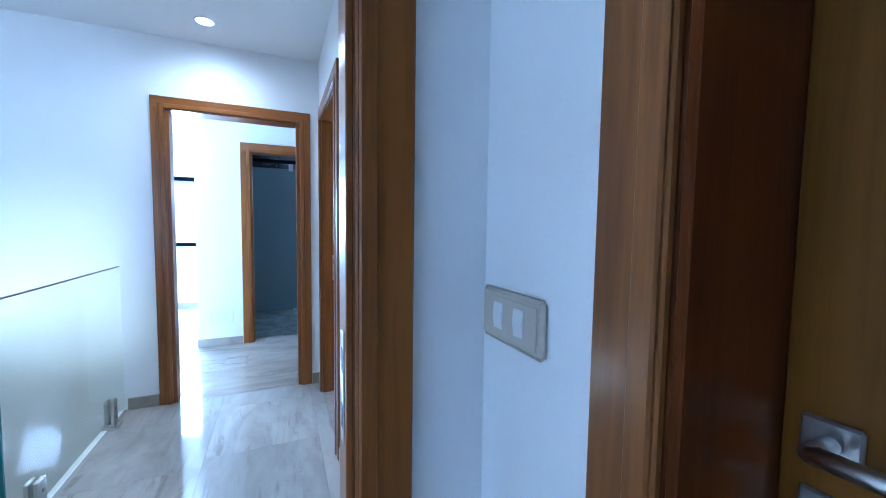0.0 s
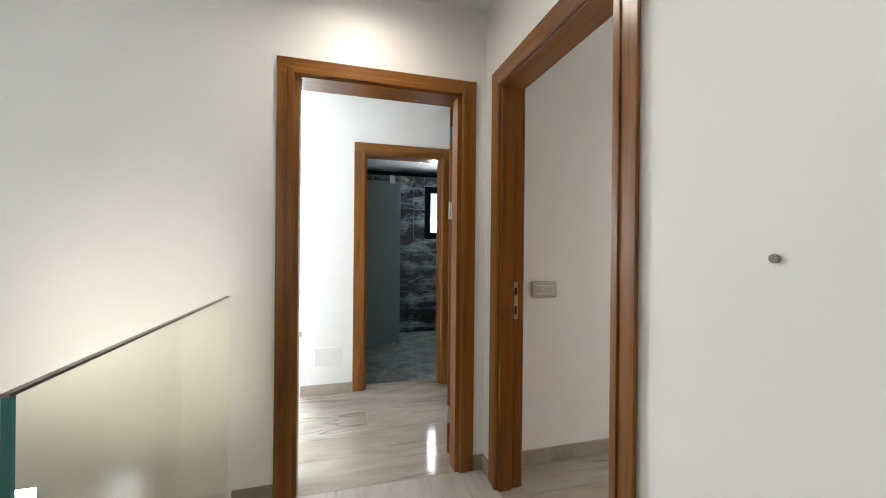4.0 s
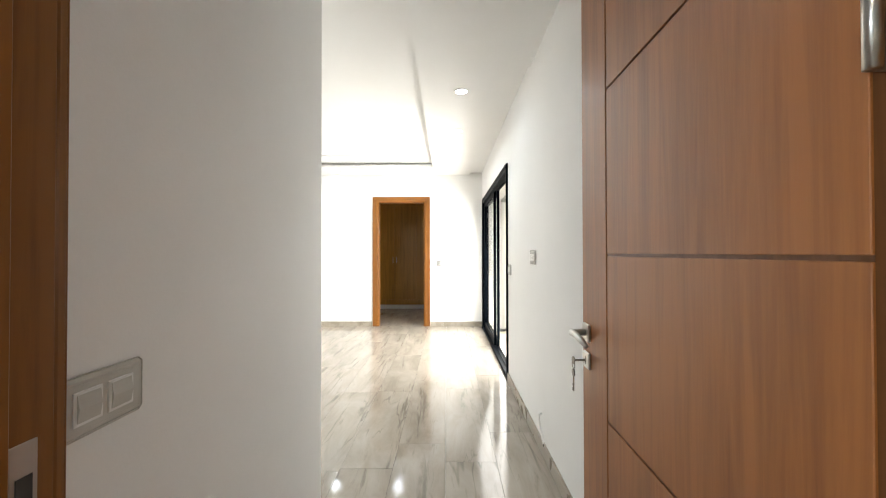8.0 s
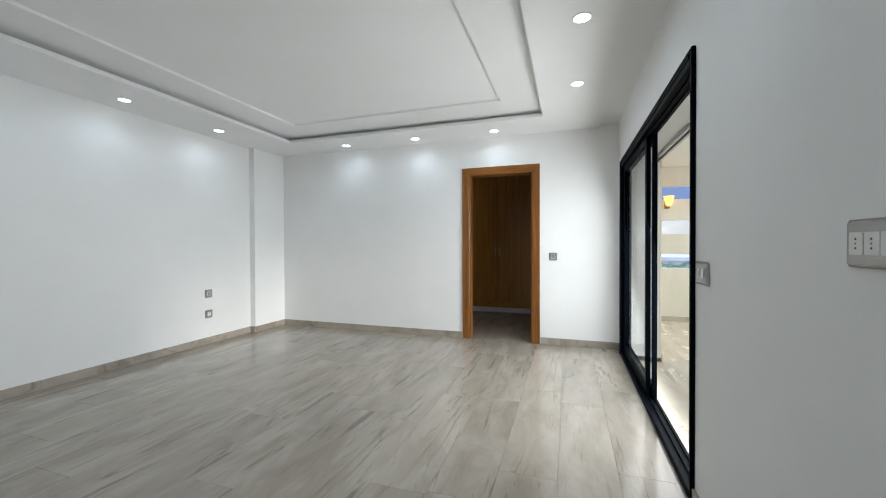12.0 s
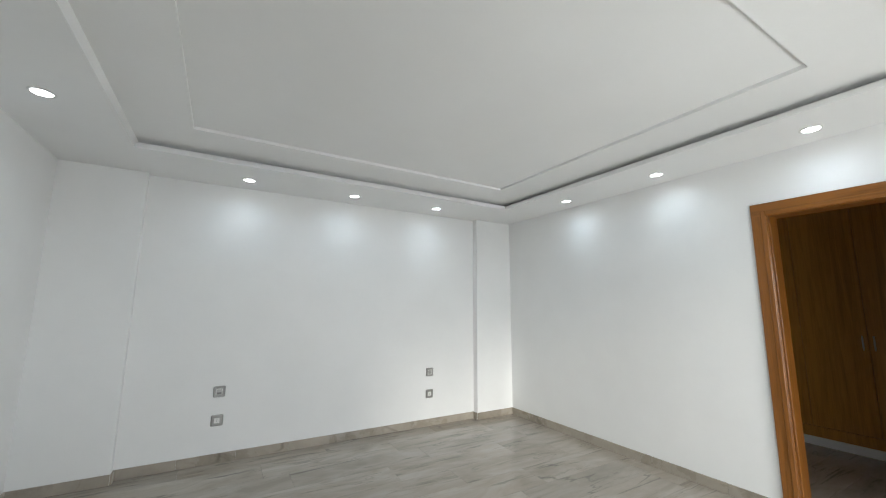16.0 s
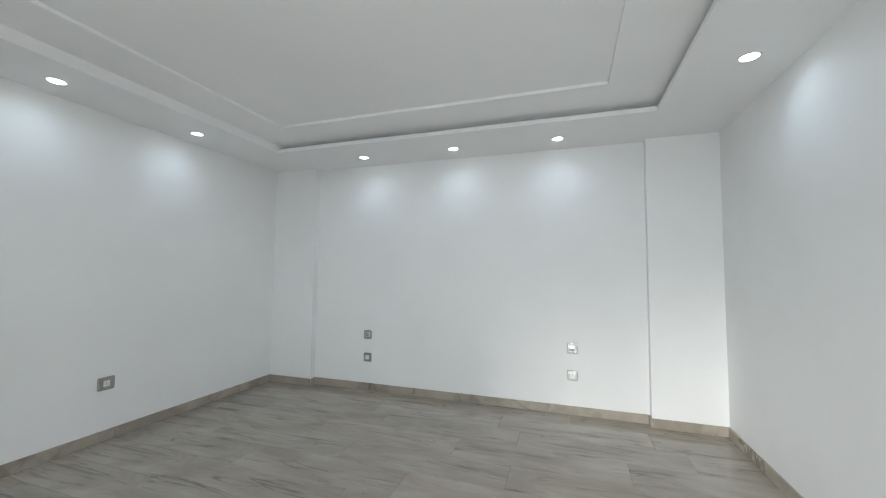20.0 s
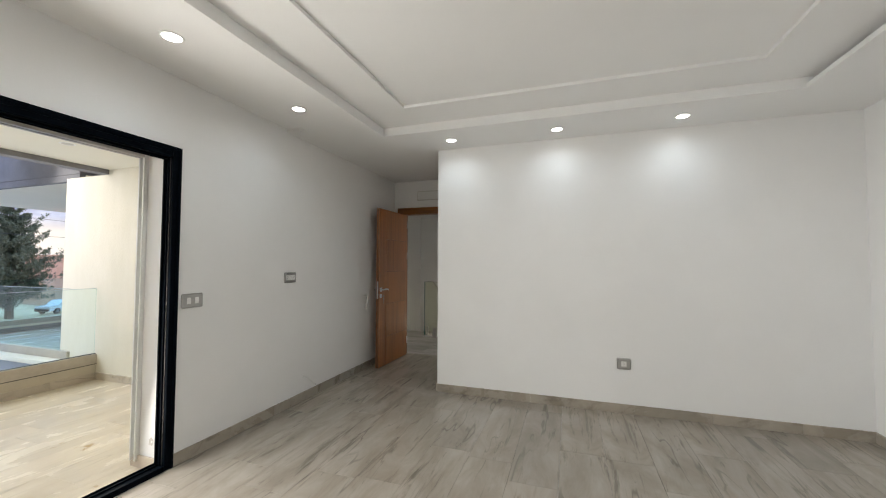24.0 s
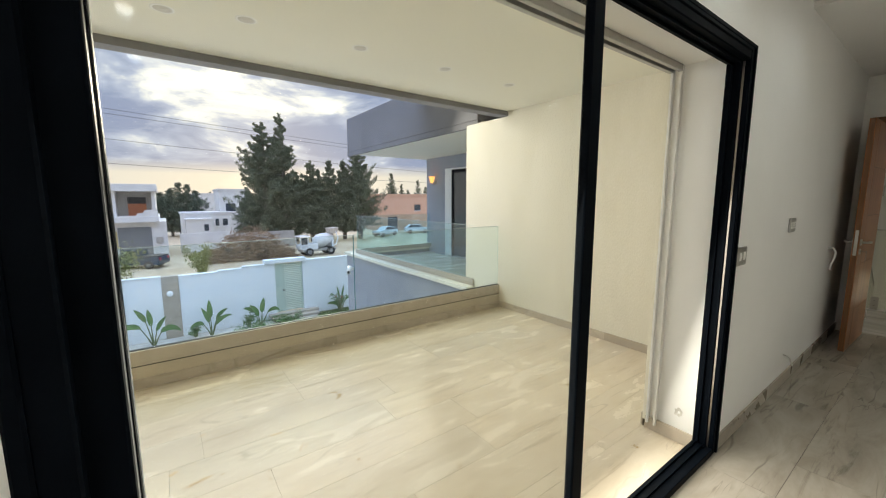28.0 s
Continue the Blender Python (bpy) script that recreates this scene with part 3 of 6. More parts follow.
# floor slabs under the tiles
bm = box(XA, XE2, YS - 0.086, YN + 0.2, -0.25, -0.010)
add_box(bm, 0.215, 1.9, YD2 - 3.2, YD2, -0.25, -0.010)
add_box(bm, 0.215, XA, YD2, YB2, -0.25, -0.010)
add_box(bm, -0.25, 0.215, YD2 - 3.2, 1.10, -0.25, -0.010)
add_box(bm, -2.75, -0.25, YD2 - 3.35, YD2, -0.25, -0.010)
add_box(bm, -3.1, XA, YB2, 6.05, -0.25, -0.010)
add_box(bm, XE2, 10.3, 1.3, 4.55, -0.25, -0.010)
structure("floor_slab", bm, M_GROUT, "grey screed under the stone tiles", "floor")


def sub(name, bm, material, parent, label="", smooth=False):
    """A part in the coordinates of its thing."""
    ob = new(name, mesh_of(name, bm, material, smooth))
    ob.parent = parent
    if label:
        ob["label"] = label
    return ob


# ---- doors ----
def door_frame(at, w, depth, label, strike=False, h=2.085, lining=M_FRAME, strike_at=0.66, strike_z=1.058, c=0.095, stop=0.022, jamb=0.010):
    """Lining, rebate and stepped casings on both faces; width along x, depth along y."""
    f = thing("door_frame", at, label, "door frame")
    for nm, a, b in (("jamb", -0.004, jamb), ("jamb", w - jamb, w + 0.004)):
        sub(nm, box(a, b, -0.004, depth + 0.004, 0, h, 0.002), lining, f)
    sub("head", box(jamb, w - jamb, -0.004, depth + 0.004, h - 0.012, h + 0.004, 0.002), M_FRAME_X, f)
    sub("stop", box(jamb, stop, -0.004, depth * 0.60, 0, h - 0.012, 0.002), lining, f)
    sub("stop", box(w - stop, w - jamb, -0.004, depth * 0.60, 0, h - 0.012, 0.002), lining, f)
    for y0, s in ((-0.0045, -1), (depth + 0.0045, 1)):
        for x0, x1 in ((-c + 0.008, 0.008), (w - 0.008, w + c - 0.008)):
            bm = bmesh.new()
            add_box(bm, x0, x1, min(y0, y0 + s * 0.013), max(y0, y0 + s * 0.013), 0, h + c - 0.012, 0.003)
            inner = x0 > 0
            a, b = (x0 + 0.004, x0 + 0.034) if inner else (x1 - 0.034, x1 - 0.004)
            add_box(bm, a, b, min(y0 + s * 0.012, y0 + s * 0.019), max(y0 + s * 0.012, y0 + s * 0.019), 0, h + 0.026, 0.003)
            sub("casing", bm, M_FRAME, f)
        bm = bmesh.new()
        add_box(bm, -c + 0.008, w + c - 0.008, min(y0, y0 + s * 0.0145), max(y0, y0 + s * 0.0145), h - 0.008, h + c - 0.008, 0.003)
        add_box(bm, 0.006, w - 0.006, min(y0 + s * 0.013, y0 + s * 0.0205), max(y0 + s * 0.013, y0 + s * 0.0205), h - 0.006, h + 0.024, 0.003)
        sub("head_casing", bm, M_FRAME_X, f)
    if strike:
        e = 0.0222 if strike_at < 0.55 else 0.0102        # on the stop or on the jamb
        x = e if strike == "left" else w - e - 0.002
        pl = sub("strike_plate", box(x, x + 0.002, depth * strike_at, depth * strike_at + 0.024, strike_z - 0.19, strike_z, 0.0006), M_STEEL, f, "steel strike plate")
        for z in (strike_z - 0.05, strike_z - 0.145):
            sub("latch_hole", box(x - 0.0004, x + 0.0026, depth * strike_at + 0.005, depth * strike_at + 0.019, z - 0.02, z + 0.02), M_DARK, pl)
    return f


def lever(parent, x, y, z, s, d):
    """Lever handle on a square rose and a key rose; s: side of the leaf, d: way the lever points."""
    hd = sub("handle", box(x - 0.026, x + 0.026, min(y, y + s * 0.009), max(y, y + s * 0.009), z - 0.026, z + 0.026, 0.003), M_STEEL, parent, "brushed steel lever handle")
    sub("spindle", cyl((x, y + s * 0.008, z), (x, y + s * 0.05, z), 0.010), M_STEEL, hd, smooth=True)
    pts = [(x, y + s * 0.046, z), (x + d * 0.02, y + s * 0.052, z + 0.002), (x + d * 0.06, y + s * 0.054, z + 0.004), (x + d * 0.10, y + s * 0.052, z - 0.002), (x + d * 0.125, y + s * 0.047, z - 0.012)]
    sub("lever", tube(pts, [0.009, 0.010, 0.0095, 0.009, 0.006], 10), M_STEEL, hd, smooth=True)
    kr = sub("key_rose", box(x - 0.024, x + 0.024, min(y, y + s * 0.008), max(y, y + s * 0.008), z - 0.105, z - 0.057, 0.003), M_STEEL, parent, "steel key rose")
    sub("key_hole", box(x - 0.003, x + 0.003, min(y + s * 0.006, y + s * 0.0085), max(y + s * 0.006, y + s * 0.0085), z - 0.093, z - 0.070), M_DARK, kr)


def door_leaf(at, length, label, hinge_z=(0.22, 1.445, 1.89), veneer=M_LEAF, lever_z=0.995, top=2.040, hinge_face=1):
    """A flush leaf with grooves between its veneer panels; hinge at the origin, thickness along +y."""
    d = thing("door", at, label, "door")
    th, z0, z1 = 0.040, 0.008, top
    sub("core", box(0.001, length - 0.001, 0.0045, th - 0.0045, z0, z1), M_LEAFEDGE, d)
    st = 0.182                       # lock stile; the cross grooves run out at the hinge edge
    gaps = [z0] + [0.371 + 0.4255 * i for i in range(4)] + [z1]
    for y0, y1 in ((0.0, 0.0045), (th - 0.0045, th)):
        sub("stile", box(length - st, length, y0, y1, z0, z1, 0.001), veneer, d)
        for a, b in zip(gaps, gaps[1:]):
            sub("panel", box(0, length - st - 0.006, y0, y1, a + (0.003 if a > z0 else 0), b - (0.003 if b < z1 else 0), 0.001), veneer, d)
    for hz in hinge_z:
        hy = th + 0.004 if hinge_face > 0 else th - 0.006
        hg = sub("hinge", cyl((-0.007, hy, hz - 0.05), (-0.007, hy, hz + 0.05), 0.007), M_STEEL, d, "steel hinge", smooth=True)
        sub("hinge_leaf", box(-0.0025, 0.0, 0.006, th + 0.002, hz - 0.05, hz + 0.05), M_STEEL, hg)
    sub("lock_plate", box(length - 0.0005, length + 0.0015, 0.010, 0.030, 0.88, 1.10, 0.0005), M_STEEL, d, "steel lock plate")
    lever(d, length - 0.045, th, lever_z, 1, -1)
    lever(d, length - 0.045, 0.0, lever_z, -1, -1)
    return d


door_frame((XA, 2.166, 0, 0, 0, -90), 0.838, XA2 - XA, "red-brown varnished wooden door frame of the bedroom passage", "left", h=2.06)
door_frame((0.493, YB, 0), 0.873, YB2 - YB, "red-brown varnished wooden door frame of the second bedroom", h=2.07, c=0.080, stop=0.031, jamb=0.003)
door_frame((0.928, 3.705, 0), 0.694, 0.14, "red-brown varnished wooden door frame of the bathroom", h=2.04)
door_frame((XE, 2.935, 0, 0, 0, -90), 0.79, XE2 - XE, "red-brown varnished wooden door frame of the dressing room")
door_frame((0.54, YD2, 0), 0.788, YD - YD2, "red-brown varnished wooden door frame at the first doorway", "right", strike_at=0.10, strike_z=1.125)
# lining toned much darker than this frame's own casings
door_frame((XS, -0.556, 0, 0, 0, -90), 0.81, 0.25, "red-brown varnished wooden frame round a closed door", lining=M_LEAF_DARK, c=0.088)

door_leaf((1.605, 1.342, 0, 0, 0, -1.6), 0.806, "open brown oak veneer door with horizontal grooves")
door_leaf((1.381, 2.532, 0, 0, 0, 62), 0.825, "open brown oak veneer door of the second bedroom", hinge_z=(0.24, 1.449, 1.897), top=2.075, hinge_face=-1)
door_leaf((7.735, 2.112, 0), 0.765, "open brown oak veneer door of the dressing room")
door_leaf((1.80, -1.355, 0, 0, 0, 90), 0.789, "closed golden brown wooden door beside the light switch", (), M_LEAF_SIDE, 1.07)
# key in the passage door, with a second key hanging from it
key = thing("key_ring", (2.366, 1.368, 0.914), "two steel keys hanging from a door lock", "key")
bm = cyl((0, 0.0, 0), (0, 0.035, 0), 0.003)
add_cyl(bm, (0, 0.035, 0), (0, 0.038, 0), 0.011, n=14)
sub("key_in_lock", bm, M_DARKSTEEL, key)
sub("ring", tube([(0.012 * math.cos(a), 0.0365, -0.012 + 0.012 * math.sin(a)) for a in [i * math.pi / 6 for i in range(13)]], 0.0012, 6), M_DARKSTEEL, key)
bm = cyl((0, 0.035, -0.036), (0, 0.038, -0.036), 0.011, n=14)
add_box(bm, -0.003, 0.003, 0.0355, 0.0375, -0.09, -0.045)
add_box(bm, 0.002, 0.009, 0.0355, 0.0375, -0.09, -0.082)
add_box(bm, 0.002, 0.007, 0.0355, 0.0375, -0.076, -0.070)
sub("hanging_key", bm, M_DARKSTEEL, key)


# ---- skirting ----
def skirting(x0, y0, x1, y1, seed, z=0.0, stone=M_SKIRT, label="brown-grey veined stone skirting along the wall"):
    """Stone skirting along a wall, standing to the left of the way from start to end."""
    d = Vector((x1 - x0, y1 - y0, 0))
    n = d.length
    b = tagged(new("baseboard"), label, "skirting", "", "structure")
    b.matrix_basis = pose(x0, y0, z, 0, 0, math.degrees(math.atan2(d.y, d.x)))
    rnd = random.Random(seed)
    a, cut = 0.0, rnd.uniform(0.3, 0.9)
    while a < n - 0.002:
        e = min(a + cut, n)
        if n - e < 0.08:
            e = n
        sub("skirting_piece", box(a + 0.0006, e - 0.0006, 0.0, 0.012 + rnd.uniform(0, 0.0012), 0, 0.080, 0.0015), stone, b)
        a, cut = e, rnd.choice((0.6, 0.6, 0.9, 0.45))
    return b


RUNS = [
    (XW, YPASS + 0.0, XA2 + 0.02, YPASS), (XW, YP, XW, YPASS), (3.52, YP, XW, YP), (3.52, YN, 3.52, YP), (7.035, YN, 3.52, YN), (7.035, YP, 7.035, YN), (XE, YP, 7.035, YP),
    (XE, 3.03, XE, YP), (XE, YS, XE, 2.05), (XA2, YS, WX0 - 0.002, YS), (WX1 + 0.002, YS, XE, YS),
    (XA, 2.256, XA, YB), (XA, YD, XA, 1.238), (XA, YB, 1.440, YB), (0.419, YB, 0.24, YB), (1.418, YD, XA, YD), (XS, -0.474, XS, YD2), (XS, YD2, 1.418, YD2),
    (0.838, 3.705, 0.43, 3.705), (2.79, 3.705, 1.712, 3.705), (0.43, 3.705, 0.43, 5.85), (0.43, 5.85, -3.1, 5.85),
]
# each run keeps the room on its left
for i, (a, b, c, d) in enumerate(RUNS):
    skirting(a, b, c, d, 50 + i)


# ---- switches and sockets ----
def plate(at, w, h, modules, label, frame=None, group="", sockets=False):
    """A bevelled wall plate facing -y, with its centre at the origin."""
    p = thing("wall_socket" if sockets else "light_switch", at, label, "socket" if sockets else "switch", group)
    frame = frame or M_PLATE
    bm = box(-w / 2, w / 2, -0.0105, 0, -h / 2, h / 2, 0.0075, 1)
    u, v = w / 2 - 0.012, h / 2 - 0.012
    sub("surround", bm, frame, p)
    sub("inner_plate", box(-u, u, -0.0120, -0.0104, -v, v, 0.0012), frame, p)
    mw = min(0.045, (w - 0.03) / max(len(modules), 1))
    x = -mw * (len(modules) - 1) / 2 if sockets else -(0.058 * (len(modules) - 1)) / 2
    step = mw if sockets else 0.058
    for k, kind in enumerate(modules):
        cx = x + k * step
        if kind == "rocker":
            rim = sub("rim", box(cx - 0.0245, cx + 0.0245, -0.0138, -0.0085, -0.026, 0.026, 0.001), M_WHITE, p, "white rocker rim")
            sub("rocker", add_prism(bmesh.new(), [(-0.0142, -0.021), (-0.0180, 0.0), (-0.0148, 0.021), (-0.0125, 0.021), (-0.0125, -0.021)], "x", cx - 0.019, cx + 0.019), frame, rim)
        elif kind == "small":
            sub("rocker", add_prism(bmesh.new(), [(-0.009, -0.022), (-0.0125, -0.022), (-0.0155, 0.0), (-0.0135, 0.022), (-0.009, 0.022)], "x", cx - 0.013, cx + 0.013), M_WHITE, p, "white rocker")
        elif kind == "outlet":
            o = sub("outlet", box(cx - mw / 2 + 0.001, cx + mw / 2 - 0.001, -0.0135, -0.0095, -0.0225, 0.0225, 0.001), M_WHITE, p, "white socket insert")
            bm = bmesh.new()
            for dz in (-0.009, 0.009):
                add_cyl(bm, (cx, -0.0140, dz), (cx, -0.0125, dz), 0.0024, n=10)
            add_cyl(bm, (cx, -0.0140, 0), (cx, -0.0125, 0), 0.0018, n=10)
            sub("pin_holes", bm, M_DARK, o)
    return p


plate((1.858, YPASS, 0.995), 0.160, 0.095, ("rocker", "rocker"), "double light switch in a pale pearl plate in the passage", M_PLATE_LIGHT)
plate((XS, -0.296, 1.150, 0, 0, -90), 0.170, 0.090, ("small", "small"), "double white light switch in a beige plate", M_PLATE_BEIGE)
plate((4.785, YS, 1.072, 0, 0, 180), 0.155, 0.098, ("small", "small"), "double white light switch in a silver plate by the window")
plate((3.826, YS, 1.197, 0, 0, 180), 0.152, 0.095, ("outlet", "outlet", "outlet"), "triple white wall socket in a silver plate", sockets=True)
plate((XE, 1.905, 1.055, 0, 0, -90), 0.092, 0.092, ("rocker",), "single light switch in a silver plate beside a doorway")
for x in (4.213, 6.39):
    for z, kind in ((0.612, "rocker"), (0.363, "outlet")):
        plate((x, YN, z), 0.096, 0.096, (kind,), "small square silver wall plate above the skirting", group="bedside wall plates", sockets=kind == "outlet")
plate((XW, 4.113, 0.438, 0, 0, 90), 0.115, 0.100, ("outlet",), "single wall socket in a silver plate low on the wall", sockets=True)
plate((1.868, 3.705, 1.068), 0.095, 0.095, ("small",), "single light switch in a silver plate by the bathroom")

cover = thing("cover_plate", (0.645, 3.705, 0.307), "flush white cover plate low on the wall", "cover plate")
sub("lid", box(-0.105, 0.105, -0.006, 0, -0.0775, 0.0775, 0.002), M_WHITE, cover)
vent = thing("vent_cover", (XA2, 1.77, 2.317, 0, 0, 90), "long white blank vent cover above the door", "vent cover")
sub("surround", box(-0.22, 0.22, -0.006, 0, -0.068, 0.068, 0.003), M_SMOKE, vent, "grey sealed rim")
sub("lid", box(-0.21, 0.21, -0.014, -0.0055, -0.058, 0.058, 0.004), M_WHITE, vent)
fuse = thing("fuse_box", (XA, 0.214, 1.44, 0, 0, -90), "ivory plastic fuse box mounted on the hall wall", "fuse box")
sub("case", box(-0.155, 0.145, -0.045, 0, -0.20, 0.20, 0.012, 3), M_IVORY, fuse)
fd = sub("lid", box(-0.140, 0.112, -0.053, -0.0455, -0.172, 0.185, 0.004, 2), M_IVORY, fuse, "flat ivory lid")
sub("latch", box(0.078, 0.106, -0.058, -0.0525, -0.016, 0.016, 0.003), M_WHITE, fd, "small white latch")
nail = thing("wall_plug", (XA, 0.911, 1.211, 0, 0, -90), "grey plug in a drilled hole of the wall", "wall plug")
sub("plug", cyl((0, -0.006, 0), (0, 0, 0), 0.009, n=12), M_DARKSTEEL, nail)
cable = thing("loose_cable", (3.62, YS, 0.2), "short white cable end sticking out of the wall", "cable")
sub("sheath", tube([(0.0, 0.0, 0.03), (-0.01, 0.02, 0.025), (-0.05, 0.03, 0.0), (-0.11, 0.028, -0.05), (-0.15, 0.03, -0.085)], 0.006, 8), M_WHITE, cable, smooth=True)
sub("wire_end", tube([(-0.15, 0.03, -0.085), (-0.165, 0.032, -0.092)], 0.0025, 6), M_DARK, cable)
cable = thing("loose_cable", (2.47, YS, 0.93), "white cable loop hanging from the wall behind the door", "cable")
sub("sheath", tube([(0, 0, 0.0), (0, 0.03, 0.01), (0.0, 0.05, -0.03), (0.01, 0.045, -0.09), (0.02, 0.03, -0.14), (0.0, 0.025, -0.18), (-0.03, 0.03, -0.19)], 0.009, 8), M_WHITE, cable, smooth=True)


# ---- ceiling spots ----
def ceiling_spot(x, y, z, lit, watts=0.0, color=(0.70, 0.86, 1.0), group="bedroom ceiling spots"):
    s = thing("ceiling_spot", (x, y, z), "round white recessed ceiling spot light, " + ("switched on" if lit else "switched off"), "ceiling light", group)
    bm = bmesh.new()
    d = 1.0 if lit else 0.25
    pr = [(0.060, 0.0), (0.058, -0.004 * d), (0.047, -0.005 * d), (0.045, 0.0)]
    n = 28
    rings = [[bm.verts.new((r * math.cos(2 * math.pi * k / n), r * math.sin(2 * math.pi * k / n), h)) for k in range(n)] for r, h in pr]
    for a, b in zip(rings, rings[1:]):
        for k in range(n):
            bm.faces.new((a[k], a[(k + 1) % n], b[(k + 1) % n], b[k]))
    sub("rim", bm, M_WHITE, s, smooth=True)
    bm = bmesh.new()
    bmesh.ops.create_circle(bm, cap_ends=True, segments=24, radius=0.046, matrix=Matrix.Translation((0, 0, -0.0022 * (1.0 if lit else 0.4))))
    bmesh.ops.reverse_faces(bm, faces=bm.faces[:])
    sub("diffuser", bm, M_LED if lit else M_SMOKE, s, "glowing diffuser" if lit else "")
    if watts:
        d = bpy.data.lights.new("spot_light", "SPOT")
        d.energy, d.spot_size, d.spot_blend, d.shadow_soft_size, d.color = watts, radians(165), 1.0, 0.045, color
        lo = new("spot_light", d)
        lo.matrix_world = pose(x, y, z - 0.012)
    return s


SPOT_W = 5.0
for x, y in [(4.297, 5.604), (5.295, 5.604), (6.285, 5.604), (3.22, 4.545), (3.22, 3.563), (3.22, 2.57), (7.336, 4.568), (7.336, 3.57), (7.336, 2.563), (4.308, 1.655), (5.305, 1.655), (6.265, 1.662)]:
    ceiling_spot(x, y, H, True, SPOT_W)
ceiling_spot(0.80, 2.02, H, True, 8.0, (1.0, 0.90, 0.78), "hall ceiling spots")
# this second spot is an unseen extra, added to brighten the hall
ceiling_spot(0.80, 0.55, H, True, 4.0, (1.0, 0.90, 0.78), "hall ceiling spots")
ceiling_spot(1.75, 5.22, 2.36, True, 10.0, group="bathroom ceiling spots")
ceiling_spot(2.30, 5.55, 2.36, True, 0.0, group="bathroom ceiling spots")


# ---- sliding window ----
win = thing("sliding_window", (WX0, YS, 0), "black aluminium sliding balcony window, slid half open", "window")
ww = WX1 - WX0
BZ0 = -0.054                      # foot of the frame, down on the sill
YF0, YF1 = -0.088, 0.012          # depth of the frame
sub("frame_side", box(0, 0.05, YF0, YF1, 0, WZ, 0.004), M_BLACK, win)
sub("frame_side", box(ww - 0.06, ww, YF0, YF1, 0, WZ, 0.004), M_BLACK, win)
bm = box(0.05, ww - 0.06, YF0, YF1, WZ - 0.065, WZ, 0.004)
add_box(bm, 0.05, ww - 0.06, YF1 - 0.02, YF1 + 0.006, WZ - 0.030, WZ - 0.012, 0.003)
sub("frame_top", bm, M_BLACK, win)
bm = box(0.05, ww - 0.06, YF0, YF1, BZ0, 0.035, 0.003)
add_box(bm, 0.05, ww - 0.06, -0.033, -0.029, 0.035, 0.046)
add_box(bm, 0.05, ww - 0.06, -0.069, -0.065, 0.035, 0.046)
sub("track", bm, M_BLACK, win)
# edge trim standing proud of the wall
bm = box(-0.004, 0.018, YF1 - 0.012, YF1 + 0.008, 0, WZ + 0.006, 0.004)
add_box(bm, ww - 0.018, ww + 0.004, YF1 - 0.012, YF1 + 0.008, 0, WZ + 0.006, 0.004)
add_box(bm, 0.018, ww - 0.018, YF1 - 0.012, YF1 + 0.008, WZ - 0.016, WZ + 0.006, 0.004)
sub("trim", bm, M_BLACK, win)


def sash(x0, x1, y0, left, right):
    y1 = y0 + 0.032
    s = sub("sash", box(x0, x0 + left, y0, y1, 0.04, WZ - 0.055, 0.006, 2), M_BLACK, win, "black sliding sash")
    sub("stile", box(x1 - right, x1, y0, y1, 0.04, WZ - 0.055, 0.006, 2), M_BLACK, s)
    sub("top_rail", box(x0 + left, x1 - right, y0 + 0.002, y1 - 0.002, WZ - 0.125, WZ - 0.057, 0.004), M_BLACK, s)
    sub("bottom_rail", box(x0 + left, x1 - right, y0 + 0.002, y1 - 0.002, 0.042, 0.125, 0.004), M_BLACK, s)
    p = sub("pane", pane_box(x0 + left - 0.005, x1 - right + 0.005, y0 + 0.013, y0 + 0.019, 0.12, WZ - 0.12, 1), M_GLASS, s, "clear glass pane")
    p.visible_shadow = False
    return s


# guide ribs on the inside of the frame
for y in (-0.026, -0.062):
    sub("guide_rib", box(0.05, 0.062, y, y + 0.006, 0.035, WZ - 0.065, 0.001), M_BLACK, win)
    sub("guide_rib", box(0.05, ww - 0.06, y, y + 0.006, WZ - 0.077, WZ - 0.065, 0.001), M_BLACK, win)
sub("brush_seal", box(0.05, 0.053, -0.019, -0.010, 0.036, WZ - 0.066), M_DARKSTEEL, win, "grey brush seal")

# both sashes stand parked over the far half of the opening
sash(1.226, ww - 0.040, -0.047, 0.060, 0.072)
sash(1.182, ww - 0.045, -0.083, 0.043, 0.070)

# shutter rails in the outer reveal
rail = thing("shutter_rail", (WX0, 0.86, 0), "grey aluminium roller shutter rail in the reveal", "shutter rail", "shutter rails")
bm = box(0, 0.030, -0.028, -0.016, 0, WZ, 0.001)
add_box(bm, 0, 0.030, 0.016, 0.028, 0, WZ, 0.001)
add_box(bm, 0, 0.006, -0.018, 0.018, 0, WZ)
sub("channel", bm, M_WHITE, rail)
copy_thing(rail, pose(WX1, 0.86, 0, 0, 0, 180))
slot = thing("shutter_slot", (WX0, 0.86, WZ), "grey metal slot of the roller shutter", "shutter slot")
sub("lip", box(0.032, ww - 0.032, -0.035, -0.012, -0.035, 0, 0.002), M_PLATE, slot)
sub("lip", box(0.032, ww - 0.032, 0.012, 0.035, -0.035, 0, 0.002), M_PLATE, slot)
sub("slat", box(0.034, ww - 0.034, -0.010, 0.010, -0.020, 0, 0.002), M_DARKSTEEL, slot)
patch = thing("plaster_hole", (WX0, 1.0, 0.135, 0, 0, 90), "rough unpainted hole in the reveal", "hole")
bm = bmesh.new()
rnd = random.Random(7)
ring = [bm.verts.new(((0.022 + rnd.uniform(-0.006, 0.008)) * math.cos(a), -0.003, (0.03 + rnd.uniform(-0.01, 0.012)) * math.sin(a))) for a in [i * math.pi / 7 for i in range(14)]]
